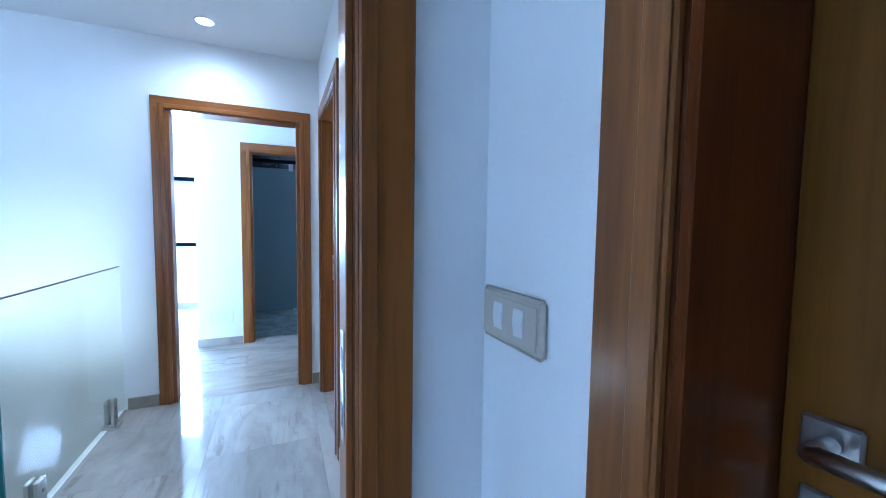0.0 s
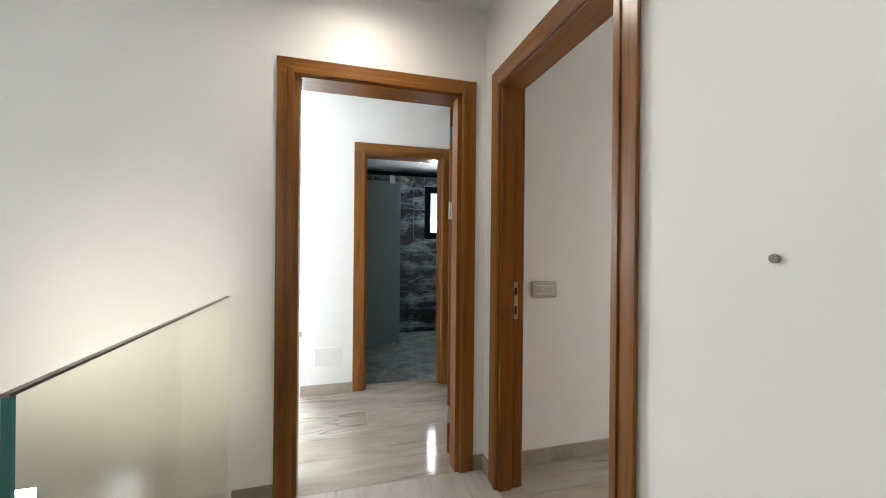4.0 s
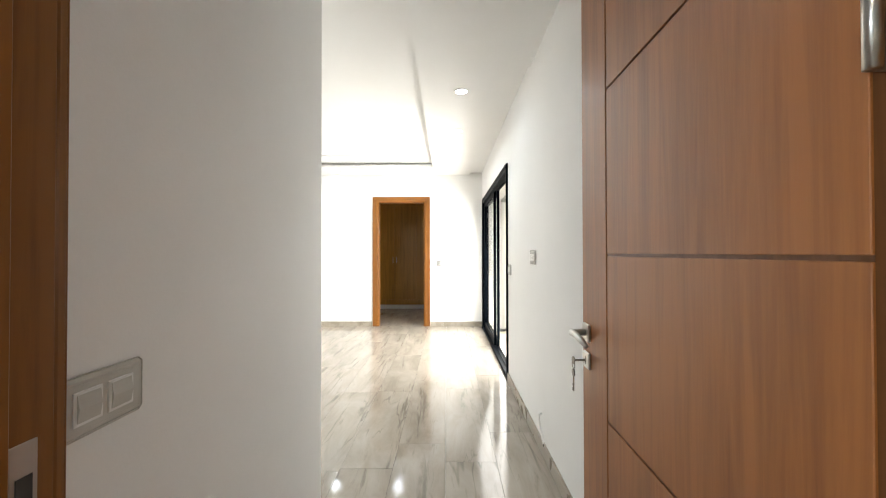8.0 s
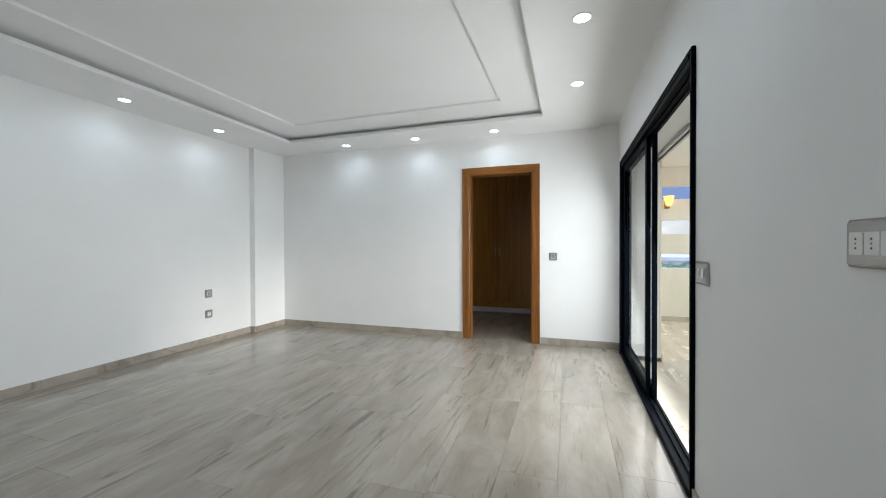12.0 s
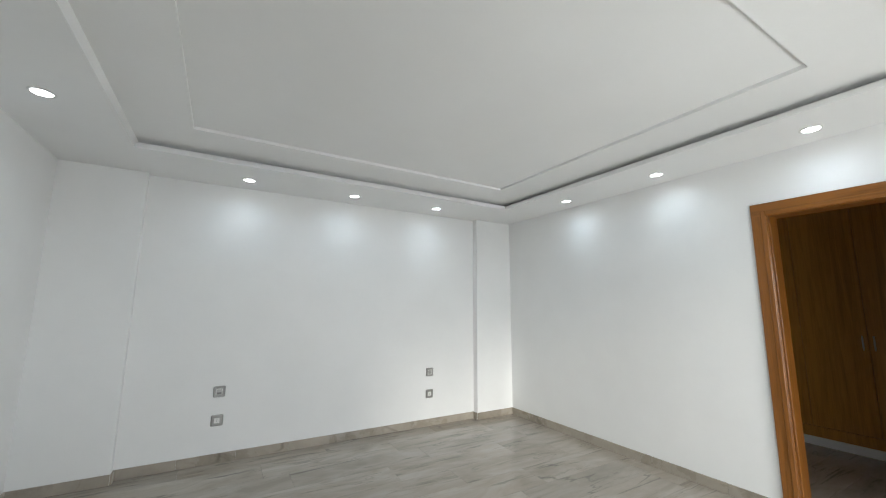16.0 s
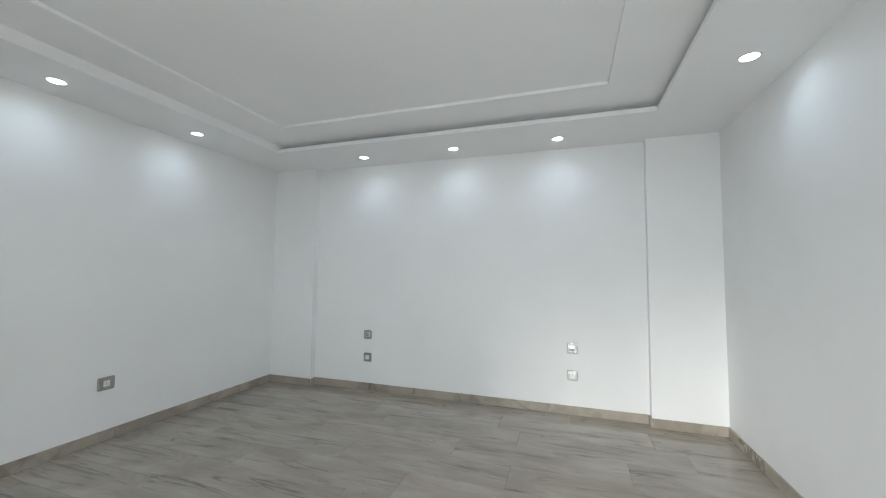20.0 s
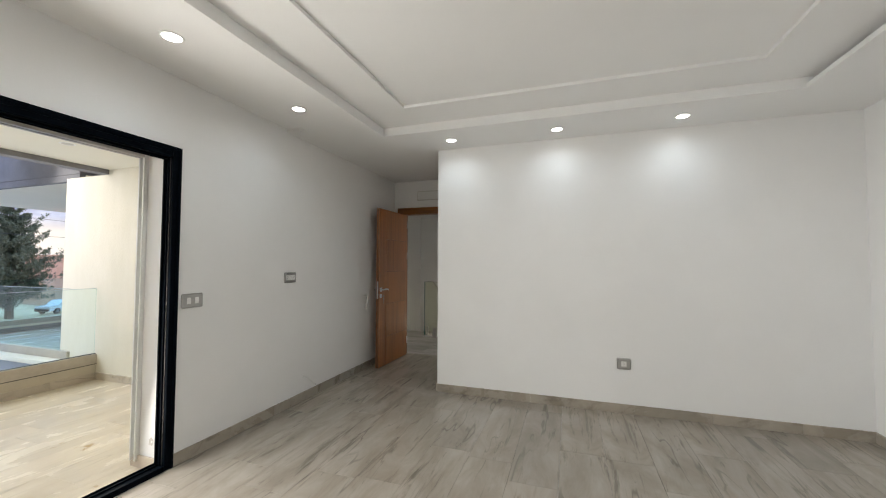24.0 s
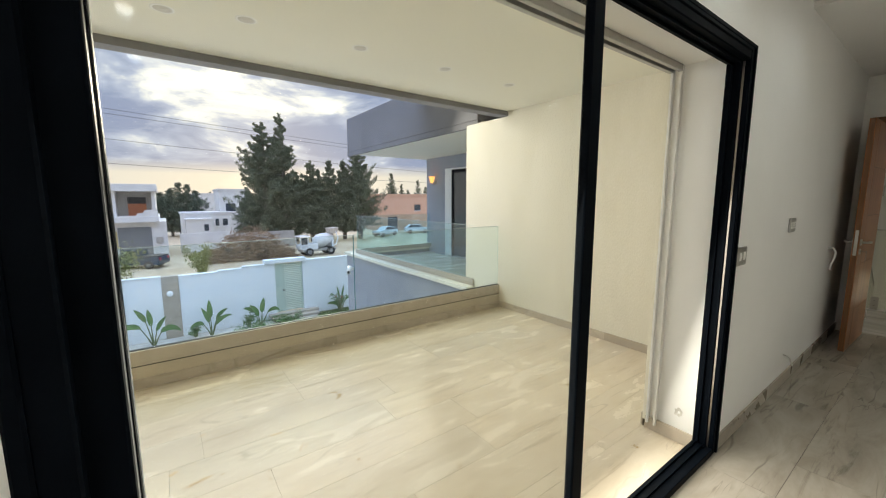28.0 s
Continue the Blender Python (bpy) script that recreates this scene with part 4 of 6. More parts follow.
mid = bm.verts.new((0.004, 0.0015, 0))
for i in range(14):
    bm.faces.new((ring[i], ring[(i + 1) % 14], mid))
sub("rough_edge", bm, M_SMOKE, patch)

# ---- glass balustrade and stairs ----
bal = thing("glass_balustrade", (0.222, 1.125, 0), "frameless greenish glass balustrade round the stairwell", "balustrade")
p = sub("glass_pane", box(-0.006, 0.006, 0.012, YB - 1.125 - 0.02, 0.03, 0.99), M_GLASS_GREEN, bal, "greenish glass pane")
sub("pane_edge", box(-0.0064, 0.0064, 0.002, 0.0115, 0.03, 0.99), M_GLASSEDGE, p, "dark green polished edge")
sub("top_edge", box(-0.0066, 0.0066, 0.0, YB - 1.125 - 0.02, 0.9902, 0.996), M_DARKSTEEL, p)
bm = add_prism(bmesh.new(), [(-0.012, 0.04), (-0.012, 0.985), (-0.43, 0.985), (-2.3, -0.05), (-2.3, -1.02), (-0.47, 0.0)], "y", -0.006, 0.006)
p = sub("glass_pane", bm, M_GLASS_GREEN, bal, "greenish sloping glass pane")
sub("pane_edge", box(-0.777, -0.771, -0.0064, 0.0064, -0.165, 0.793), M_GLASSEDGE, p, "dark green polished edge")
sub("top_edge", add_prism(bmesh.new(), [(-0.012, 0.9855), (-0.43, 0.9855), (-2.3, -0.0495), (-2.3, -0.043), (-0.43, 0.992), (-0.012, 0.992)], "y", -0.0066, 0.0066), M_DARKSTEEL, p)


def spigot(at):
    s = thing("glass_clamp", at, "square brushed steel glass clamp on the floor", "glass clamp", "balustrade clamps")
    sub("base_plate", box(-0.045, 0.045, -0.045, 0.045, 0, 0.008, 0.003), M_STEEL, s)
    sub("jaw", box(-0.032, 0.032, -0.025, -0.0075, 0.008, 0.170, 0.003), M_STEEL, s)
    sub("jaw", box(-0.032, 0.032, 0.0075, 0.025, 0.008, 0.170, 0.003), M_STEEL, s)
    sub("foot_block", box(-0.032, 0.032, -0.0075, 0.0075, 0.008, 0.028), M_STEEL, s)
    for z in (0.06, 0.12):
        sub("screw", cyl((0, -0.028, z), (0, -0.0248, z), 0.007, n=12), M_DARKSTEEL, s)
    return s


first = spigot((0.222, 1.33, 0, 0, 0, 90))
copy_thing(first, pose(0.222, 2.13, 0, 0, 0, 90))
copy_thing(first, pose(0.085, 1.125, 0, 0, 0, 0))
stairs = tagged(new("stairs"), "light stone stairs going down beside the glass", "stairs", "", "structure")
for i in range(8):
    x1 = -0.25 - 0.28 * i
    sub("step", box(x1 - 0.28, x1, YD, 1.09, -0.36 - 0.175 * i, -0.175 - 0.175 * i, 0.006), M_PLANK_Y, stairs)
sub("landing", box(-2.6, -2.49, YD, YB, -1.75, -1.575), M_PLANK_Y, stairs)


def stair_light(x, z):
    """A lit recessed light low in the stairwell wall, stepping down with the flight."""
    s = thing("stair_wall_light", (x, YB, z), "small lit rectangular light recessed in the stairwell wall", "wall light", "stair wall lights")
    bm = box(-0.056, 0.056, -0.006, 0.0, 0.022, 0.030, 0.002)
    add_box(bm, -0.056, 0.056, -0.006, 0.0, -0.030, -0.022, 0.002)
    add_box(bm, -0.056, -0.048, -0.006, 0.0, -0.022, 0.022, 0.002)
    add_box(bm, 0.048, 0.056, -0.006, 0.0, -0.022, 0.022, 0.002)
    sub("frame", bm, M_WHITE, s)
    sub("diffuser", box(-0.048, 0.048, -0.003, 0.0, -0.022, 0.022), M_LED, s, "glowing diffuser")
    window_light("stair_lamp", (x, YB - 0.012, z), (x, YB - 1.0, z - 0.1), 0.095, 0.042, 1.9, (1.0, 0.90, 0.76))
    return s


stair_light(-0.54, 0.19)
stair_light(-1.48, -0.36)
structure("stair_fascia", box(0.185, 0.2148, 1.10, YB, -0.25, 0.0), M_WALL, "white painted edge of the landing", "trim")
structure("floor_lower", box(-2.75, 1.6, YD2 - 0.2, YB2, -3.3, -3.2), M_PLANK_Y, "light stone floor one storey below", "floor")
structure("wall_lower_east", box(1.4, 1.5, YD2, YB2, -3.2, -0.25), M_WALL, "plain wall one storey below")

# ---- dressing room wardrobe ----
ward = thing("wardrobe", (9.57, 1.46, 0), "tall built-in brown wooden wardrobe with plain doors", "wardrobe")
sub("plinth", box(0.03, 0.55, 0, 2.93, 0, 0.09), M_WHITE, ward, "pale plinth")
sub("carcass", box(0.022, 0.56, 0, 2.93, 0.09, 2.49), M_WARD, ward)
for k in range(6):
    y0 = 0.004 + k * 0.4875
    dr = sub("wardrobe_door", box(0, 0.020, y0, y0 + 0.4835, 0.20, 2.48, 0.002), M_WARD, ward)
    sub("pull", box(-0.012, 0, y0 + (0.44 if k % 2 == 0 else 0.03), y0 + (0.452 if k % 2 == 0 else 0.042), 1.0, 1.14, 0.003), M_STEEL, dr)
sub("base_rail", box(0.002, 0.021, 0, 2.93, 0.092, 0.196, 0.002), M_WARD, ward)

# ---- bathroom ----
def tile_wall(name, at, w, h, hole=None):
    t = tagged(new(name), "dark blue-black marble wall tiles with pale veins", "wall", "", "structure")
    t.matrix_basis = pose(*at)
    tw, tht = 0.60, 0.60
    z = 0.0
    while z < h - 0.01:
        x = 0.0
        while x < w - 0.01:
            x1, z1 = min(x + tw, w), min(z + tht, h)
            cells = [(x, x1, z, z1)]
            if hole:
                a, b, c, d = hole
                if not (x1 <= a or x >= b or z1 <= c or z >= d):
                    cells = [q for q in ((x, min(a, x1), z, z1), (max(b, x), x1, z, z1), (max(x, a), min(x1, b), z, min(c, z1)), (max(x, a), min(x1, b), max(d, z), z1)) if q[1] - q[0] > 0.005 and q[3] - q[2] > 0.005]
            for q in cells:
                sub("wall_tile", box(q[0] + 0.001, q[1] - 0.001, -0.010, 0, q[2] + 0.001, q[3] - 0.001, 0.001), M_BATHTILE, t)
            x += tw
        z += tht
    return t


tile_wall("tiles_bathroom_north", (0.58, 5.85, 0), 2.21, 2.36, (1.365, 1.92, 1.365, 2.145))
tile_wall("tiles_bathroom_west", (0.58, 3.845, 0, 0, 0, 90), 2.005, 2.36)
structure("wall_bathroom_lining", box(2.775, 2.789, 3.845, 5.84, 0, 2.36), M_BATHTILE, "dark marble lining of the bathroom wall")
screen = thing("shower_screen", (0.60, 5.15, 0), "frosted grey-green glass shower screen", "shower screen")
sub("glass_panel", box(0, 0.875, 0, 0.008, 0.012, 2.066), M_FROST, screen)
# black band running on past the glass, just below the ceiling
sub("top_rail", box(-0.01, 2.17, -0.012, 0.020, 2.14, 2.19, 0.003), M_BLACK, screen, "black band below the ceiling")
sub("clamp", box(0.78, 0.83, -0.008, 0.016, 0.0, 0.035, 0.002), M_STEEL, screen, "steel clamp")
sub("clamp", box(0.74, 0.80, -0.008, 0.016, 2.04, 2.14, 0.002), M_STEEL, screen, "steel clamp")
toilet = thing("toilet", (2.36, 5.84, 0.0), "white ceramic wall-hung toilet with raised lid", "toilet")
bm = bmesh.new()
prev = None
for z, hw, fr, bk in ((0.10, 0.10, -0.36, -0.02), (0.20, 0.15, -0.44, -0.01), (0.34, 0.18, -0.52, 0.0), (0.40, 0.185, -0.54, 0.0)):
    rg = []
    for k in range(20):
        a = 2 * math.pi * k / 20
        y = (fr + bk) / 2 + (bk - fr) / 2 * math.sin(a)
        rg.append(bm.verts.new((hw * math.copysign(abs(math.cos(a)) ** 0.75, math.cos(a)), y, z)))
    if prev:
        for k in range(20):
            bm.faces.new((prev[k], prev[(k + 1) % 20], rg[(k + 1) % 20], rg[k]))
    else:
        bm.faces.new(rg[::-1])
    prev = rg
bm.faces.new(prev)
sub("bowl", bm, M_CERAMIC, toilet, smooth=True)
bm = bmesh.new()
lid = [bm.verts.new((0.185 * math.copysign(abs(math.cos(a)) ** 0.7, math.cos(a)), -0.06, 0.62 + 0.22 * math.copysign(abs(math.sin(a)) ** 0.8, math.sin(a)))) for a in [2 * math.pi * k / 24 for k in range(24)]]
f = bm.faces.new(lid)
bmesh.ops.extrude_face_region(bm, geom=[f])
bm.verts.ensure_lookup_table()
for v in bm.verts[24:]:
    v.co.y -= 0.022
sub("lid", bm, M_CERAMIC, toilet)
flush = thing("flush_plate", (2.36, 5.84, 1.03), "white flush plate above the toilet", "flush plate")
sub("cover", box(-0.11, 0.11, -0.012, 0, -0.075, 0.075, 0.004), M_WHITE, flush)
sub("button", box(-0.075, 0.075, -0.017, -0.011, -0.035, 0.035, 0.004), M_STEEL, flush)


def small_window(at, w, h, label, glass=M_GLASS, bar=0.06):
    f = thing("small_window", at, label, "window")
    for a in ((0, bar, 0, h), (w - bar, w, 0, h), (bar, w - bar, 0, bar), (bar, w - bar, h - bar, h)):
        sub("frame_bar", box(a[0], a[1], -0.02, 0.05, a[2], a[3], 0.004), M_BLACK, f)
    p = sub("pane", box(bar - 0.01, w - bar + 0.01, 0.012, 0.018, bar - 0.01, h - bar + 0.01), glass, f, "bright glass pane")
    p.visible_shadow = False
    return f


small_window((1.945, 5.87, 1.365), 0.555, 0.78, "small black-framed bathroom window", M_MILK, 0.095)
small_window((-1.0, 5.87, 0.92), 1.12, 1.03, "black-framed window of the second bedroom")


# ---- balcony ----
BX0, BX1, BY = 3.735, 9.84, -1.67
BZ = -0.045          # balcony floor, a small step down
bm = box(BX0, BX1 + 0.2, BY - 0.25, YS2, -0.30, BZ - 0.010)
add_box(bm, WX0 - 0.1, WX1 + 0.1, YS2, YS2 + 0.02, -0.30, BZ - 0.010)
structure("balcony_slab", bm, M_STUCCO, "cream rendered balcony slab", "floor")
structure("wall_outer_face", box(BX0, WX0, YS2, YS2 + 0.018, 0, TOP), M_STUCCO, "cream stucco wall behind the balcony")
bm = box(WX1, BX1, YS2, YS2 + 0.018, 0, TOP)
add_box(bm, WX0, WX1, YS2, YS2 + 0.018, WZ, TOP)
structure("wall_outer_face_east", bm, M_STUCCO, "cream stucco wall behind the balcony")
bm = box(BX0 - 0.25, BX0, -2.36, -1.56, -0.30, 2.385)
add_box(bm, BX0 - 0.25, BX0, -1.56, YS2 + 0.018, -0.30, 2.44)
structure("balcony_wall_west", bm, M_STUCCO, "cream textured stucco side wall of the balcony")
bm = box(BX1, BX1 + 0.2, BY - 0.25, 0.31, -0.30, 0.81)
for z0, z1 in ((1.04, 1.36), (1.59, 1.92), (2.14, 2.44)):
    add_box(bm, BX1, BX1 + 0.2, BY + 0.25, 0.31, z0, z1)
add_box(bm, BX1, BX1 + 0.2, 0.31, YS2 + 0.018, -0.30, 2.44)
add_box(bm, BX1, BX1 + 0.2, BY - 0.25, BY + 0.25, 0.81, 2.44)
structure("balcony_wall_east", bm, M_STUCCO, "white stucco side wall with three long slots")
structure("balcony_ceiling", box(BX0 - 0.25, BX1 + 0.2, -1.56, YS2 + 0.018, 2.44, 2.62), M_CEIL_CREAM, "cream white balcony ceiling", "ceiling")
bm = box(BX0 - 0.25, BX1 + 0.2, -1.69, -1.56, 2.385, 3.30)
structure("balcony_fascia", bm, M_STUCCO_D, "dark grey rendered edge beam over the balcony", "trim")
structure("balcony_roof", box(BX0 - 0.25, BX1 + 0.2, -1.56, YS2, 2.62, TOP), M_STUCCO, "flat balcony roof slab", "roof")
curb = structure("balcony_curb", box(BX0, BX1, BY - 0.22, BY, BZ - 0.01, 0.135, 0.004), M_CURB, "low beige rendered curb under the balcony glass", "curb")
M_SHOE = grainy("beige_aluminium", (0.46, 0.41, 0.34), (0.52, 0.47, 0.40), 0.45, 12.0, 0.02, metal=0.3)
M_EDGE_PALE, _t, _b = mat_base("pale_glass_edge", (0.30, 0.38, 0.37), 0.5)
shoe = thing("balcony_glass_rail", (BX0, BY, 0.135), "frameless clear glass balcony railing in a beige channel", "railing")
bm = box(0.002, BX1 - BX0 - 0.002, -0.06, 0.012, 0, 0.115, 0.003)
sub("channel", bm, M_SHOE, shoe, "beige aluminium channel")
# dark strip drawn in for the shadow line under the channel
sub("groove_shade", box(0.002, BX1 - BX0 - 0.002, 0.002, 0.0135, -0.004, 0.003), M_DARK, shoe)
sub("gasket", box(0.002, BX1 - BX0 - 0.002, -0.040, -0.012, 0.1151, 0.121), M_DARK, shoe)
for a, b in ((0.01, 2.005), (2.02, 4.05), (4.065, 6.10)):
    g = sub("glass_pane", pane_box(a, b, -0.033, -0.019, 0.121, 0.885, 1), M_GLASS_PALE, shoe, "clear pale blue glass pane")
    sub("top_edge", box(a, b, -0.0332, -0.0188, 0.8852, 0.889), M_EDGE_PALE, g)
    sub("end_edge", box(b + 0.0002, b + 0.004, -0.033, -0.019, 0.121, 0.885), M_GLASSEDGE, g)
for i, r in enumerate(((BX0, BY, BX1, BY), (BX0, YS2, BX0, BY), (WX0 - 0.005, YS2, BX0, YS2), (BX1, YS2, WX1 + 0.005, YS2), (BX1, BY, BX1, YS2))):
    skirting(*r, 90 + i, BZ, M_SKIRT_PALE, "beige stone skirting round the balcony")
skirting(WX0, YS - 0.095, WX0, YS2 + 0.02, 97, BZ, M_SKIRT_PALE, "beige stone skirting in the window reveal")
for x in (4.52, 5.27, 6.02, 6.75):
    ceiling_spot(x, -0.79, 2.44, False, group="balcony ceiling spots")
ceiling_spot(7.155, -0.92, 2.44, False, group="balcony ceiling spots")

# dried smears and scratches on the stone
M_STAIN = grainy("dried_brown_smear", (0.52, 0.37, 0.20), (0.66, 0.55, 0.40), 0.6, 30.0, 0.05, fine=120.0)


def floor_stain(x, y, rx, ry, turn, seed, label):
    """A ragged thin blotch lying on the floor."""
    rnd = random.Random(seed)
    p = thing("floor_stain", (x, y, BZ + 0.0006, 0, 0, turn), label, "stain", "balcony floor stains")
    bm = bmesh.new()
    mid = bm.verts.new((0, 0, 0.0004))
    rim = [bm.verts.new((rx * rnd.uniform(0.55, 1.1) * math.cos(a), ry * rnd.uniform(0.5, 1.15) * math.sin(a), 0)) for a in [i * math.pi / 11 for i in range(22)]]
    for a, b in zip(rim, rim[1:] + rim[:1]):
        bm.faces.new((a, b, mid))
    sub("smear", bm, M_STAIN, p)
    return p


floor_stain(7.20, -0.285, 0.075, 0.018, 12, 1, "dried light brown smear on the balcony floor")
floor_stain(7.305, -0.43, 0.030, 0.018, 40, 2, "small dried brown spot on the balcony floor")
floor_stain(6.795, -0.468, 0.050, 0.013, -8, 3, "dried light brown smear on the balcony floor")
floor_stain(7.16, -0.72, 0.022, 0.012, 25, 4, "small dried brown spot on the balcony floor")
for i, (dx, dy, ln) in enumerate(((0.0, 0.0, 0.10), (0.018, -0.012, 0.13), (0.036, 0.006, 0.085))):
    floor_stain(6.675 + dx, -0.25 + dy, ln / 2, 0.0035, 58 + 5 * i, 10 + i, "thin brown scratch on the balcony floor")

M_LAMPGLOW = emit("warm_lamp_glass", (1.0, 0.50, 0.15), 1.3)


def wall_lamp(at):
    """A ribbed glass cup on a bracket, standing off a wall that faces -y."""
    l = thing("wall_lamp", at, "amber glass wall lamp on a small bracket, switched on", "wall lamp", "wall lamps")
    sub("back_plate", box(-0.04, 0.04, -0.015, 0, -0.06, 0.06, 0.004), M_DARKSTEEL, l)
    sub("arm", tube([(0, -0.012, 0.0), (0, -0.05, -0.05), (0, -0.09, -0.06), (0, -0.11, -0.03)], 0.009, 8), M_DARKSTEEL, l)
    bm = bmesh.new()
    pr = [(0.025, -0.03), (0.042, 0.0), (0.055, 0.05), (0.070, 0.11), (0.074, 0.13)]
    n = 16
    rings = [[bm.verts.new((r * (1 + 0.05 * (k % 2)) * math.cos(2 * math.pi * k / n), -0.12 + r * (1 + 0.05 * (k % 2)) * math.sin(2 * math.pi * k / n), z)) for k in range(n)] for r, z in pr]
    for a, b in zip(rings, rings[1:]):
        for k in range(n):
            bm.faces.new((a[k], a[(k + 1) % n], b[(k + 1) % n], b[k]))
    bm.faces.new(rings[0])
    sub("shade", bm, M_LAMPGLOW, l, "glowing amber glass shade")
    return l


wall_lamp((BX1, 0.22, 1.83, 0, 0, -90))
wall_lamp((1.65, -6.09, 1.80, 0, 0, 90))

# ---- wing of the house with its own balcony ----
wing = thing("house_wing", (1.65, -6.5, 0), "grey rendered wing of the house with a dark roof slab", "house")
G0 = -4.6
sub("wall", box(-2.5, 0, 0, 4.1, G0, 2.40), M_STUCCO_G, wing, "grey-blue rendered wall")
sub("parapet", box(1.97, 2.19, -0.15, 4.34, G0, 0.08, 0.004), M_STUCCO_G, wing, "grey rendered balcony wall")
sub("parapet", box(0.0, 1.97, -0.15, 0.05, G0, 0.08, 0.004), M_STUCCO_G, wing, "grey rendered balcony wall")
sub("coping", box(1.93, 2.24, -0.20, 4.34, 0.081, 0.14, 0.006), M_STUCCO, wing, "pale stone coping")
sub("coping", box(0.0, 1.93, -0.20, 0.10, 0.081, 0.14, 0.006), M_STUCCO, wing, "pale stone coping")
sub("balcony_floor", box(0.0, 1.97, 0.05, 4.34, -0.25, -0.01), M_BALC, wing)
sub("soffit", box(-2.5, 2.0, -0.15, 4.34, 2.40, 2.44), M_CEIL_CREAM, wing, "cream soffit")
sub("roof_slab", box(-2.6, 2.06, -0.22, 4.34, 2.441, 3.19, 0.01), M_STUCCO_D, wing, "dark grey roof edge")
sub("soffit_edge", box(2.0, 2.058, -0.2, 4.34, 2.36, 2.44), M_STUCCO_D, wing)
for a in ((2.07, 2.084, 0.22, 2.3), (2.07, 2.084, 2.315, 4.33)):
    g = sub("glass_pane", pane_box(a[0], a[1], a[2], a[3], 0.23, 1.00, 0), M_GLASS_BLUE, wing, "blue-green glass pane")
    sub("top_edge", box(a[0] - 0.001, a[1] + 0.001, a[2], a[3], 1.0002, 1.006), M_EDGE_PALE, g)
g = sub("glass_pane", pane_box(0.05, 2.07, 0.206, 0.22, 0.23, 1.00, 1), M_GLASS_BLUE, wing, "blue-green glass pane")
sub("glass_channel", box(2.04, 2.115, 0.19, 4.33, 0.141, 0.24, 0.003), M_SHOE, wing, "beige glass channel")
sub("glass_channel", box(0.04, 2.04, 0.18, 0.25, 0.141, 0.24, 0.003), M_SHOE, wing, "beige glass channel")
wd = sub("balcony_door", box(0.002, 0.03, 0.84, 3.3, 0.0, 2.10, 0.004), M_WHITE, wing, "white door surround")
bm = bmesh.new()
for a in ((1.14, 1.22, 0, 2.06), (2.12, 2.20, 0, 2.06), (3.10, 3.18, 0, 2.06)):
    add_box(bm, 0.031, 0.06, a[0], a[1], a[2], a[3], 0.004)
add_box(bm, 0.031, 0.06, 1.22, 2.12, 1.98, 2.06, 0.004)
add_box(bm, 0.031, 0.06, 2.20, 3.10, 1.98, 2.06, 0.004)
sub("door_frame_black", bm, M_BLACK, wd, "black aluminium frame")
M_DARKGLASS, _t, _b = mat_base("dark_window_glass", (0.05, 0.06, 0.07), 0.05)
sub("door_pane", box(0.031, 0.040, 1.22, 3.10, 0.02, 1.98), M_DARKGLASS, wd, "dark glass pane")
cam_box = thing("security_camera", (3.84, -6.25, -0.20, 0, 0, 90), "white security camera on the balcony wall", "camera")
sub("bracket", cyl((0, 0, 0), (0, -0.10, 0), 0.03, n=12), M_WHITE, cam_box)
sub("housing", cyl((-0.02, -0.10, 0.03), (0.16, -0.20, -0.05), 0.05, n=14), M_WHITE, cam_box, smooth=True)
sub("lens", cyl((0.158, -0.199, -0.049), (0.172, -0.207, -0.055), 0.035, n=12), M_DARK, cam_box)
bm = box(-3.25, -2.752, -1.82, 6.05, G0, -0.31)
add_box(bm, 1.487, 10.3, -1.82, 6.05, G0, -0.31)
add_box(bm, -2.752, 1.487, -1.82, YD2 - 0.002, G0, -0.31)
add_box(bm, -2.752, 1.487, YB2 + 0.002, 6.05, G0, -0.31)
structure("house_body_below", bm, M_STUCCO, "cream rendered lower storey of the house")

# ---- ground ----
M_EARTH = grainy("sandy_ground", (0.42, 0.31, 0.195), (0.56, 0.445, 0.30), 0.95, 0.25, 0.4, fine=4.0)
M_GRASS = grainy("lawn_soil", (0.055, 0.085, 0.025), (0.10, 0.12, 0.045), 0.95, 2.0, 0.5, fine=30.0)
M_GARDEN = grainy("pale_garden_paving", (0.45, 0.42, 0.37), (0.55, 0.52, 0.47), 0.9, 1.0, 0.3, fine=20.0)
structure("ground", box(-900, 900, -900, 300, G0 - 1.0, G0), M_EARTH, "sandy unpaved ground reaching the horizon", "ground")
structure("garden_paving", box(3.2, 12, -17.7, -1.9, G0, G0 + 0.03), M_GARDEN, "pale garden paving", "pavement")
structure("lawn", box(-4.0, 3.0, -17.7, -6.9, G0, G0 + 0.06), M_GRASS, "dark green lawn soil", "ground")
# grass blades
rnd = random.Random(11)
vs, fs = [], []
for i in range(9000):
    x, y = rnd.uniform(-2.5, 2.9), rnd.uniform(-17.6, -11.5)
    a, h, w = rnd.uniform(0, 6.28), rnd.uniform(0.05, 0.12), 0.012
    dx, dy = w * math.cos(a), w * math.sin(a)
    k = len(vs)
    vs += [(x - dx, y - dy, G0 + 0.06), (x + dx, y + dy, G0 + 0.06), (x + rnd.uniform(-0.05, 0.05), y + rnd.uniform(-0.05, 0.05), G0 + 0.06 + h)]
    fs.append((k, k + 1, k + 2))
me = bpy.data.meshes.new("grass")
me.from_pydata(vs, [], fs)
M_BLADE = grainy("grass_blades", (0.05, 0.09, 0.02), (0.11, 0.15, 0.04), 0.8, 1.5, 0.0)
me.materials.append(M_BLADE)
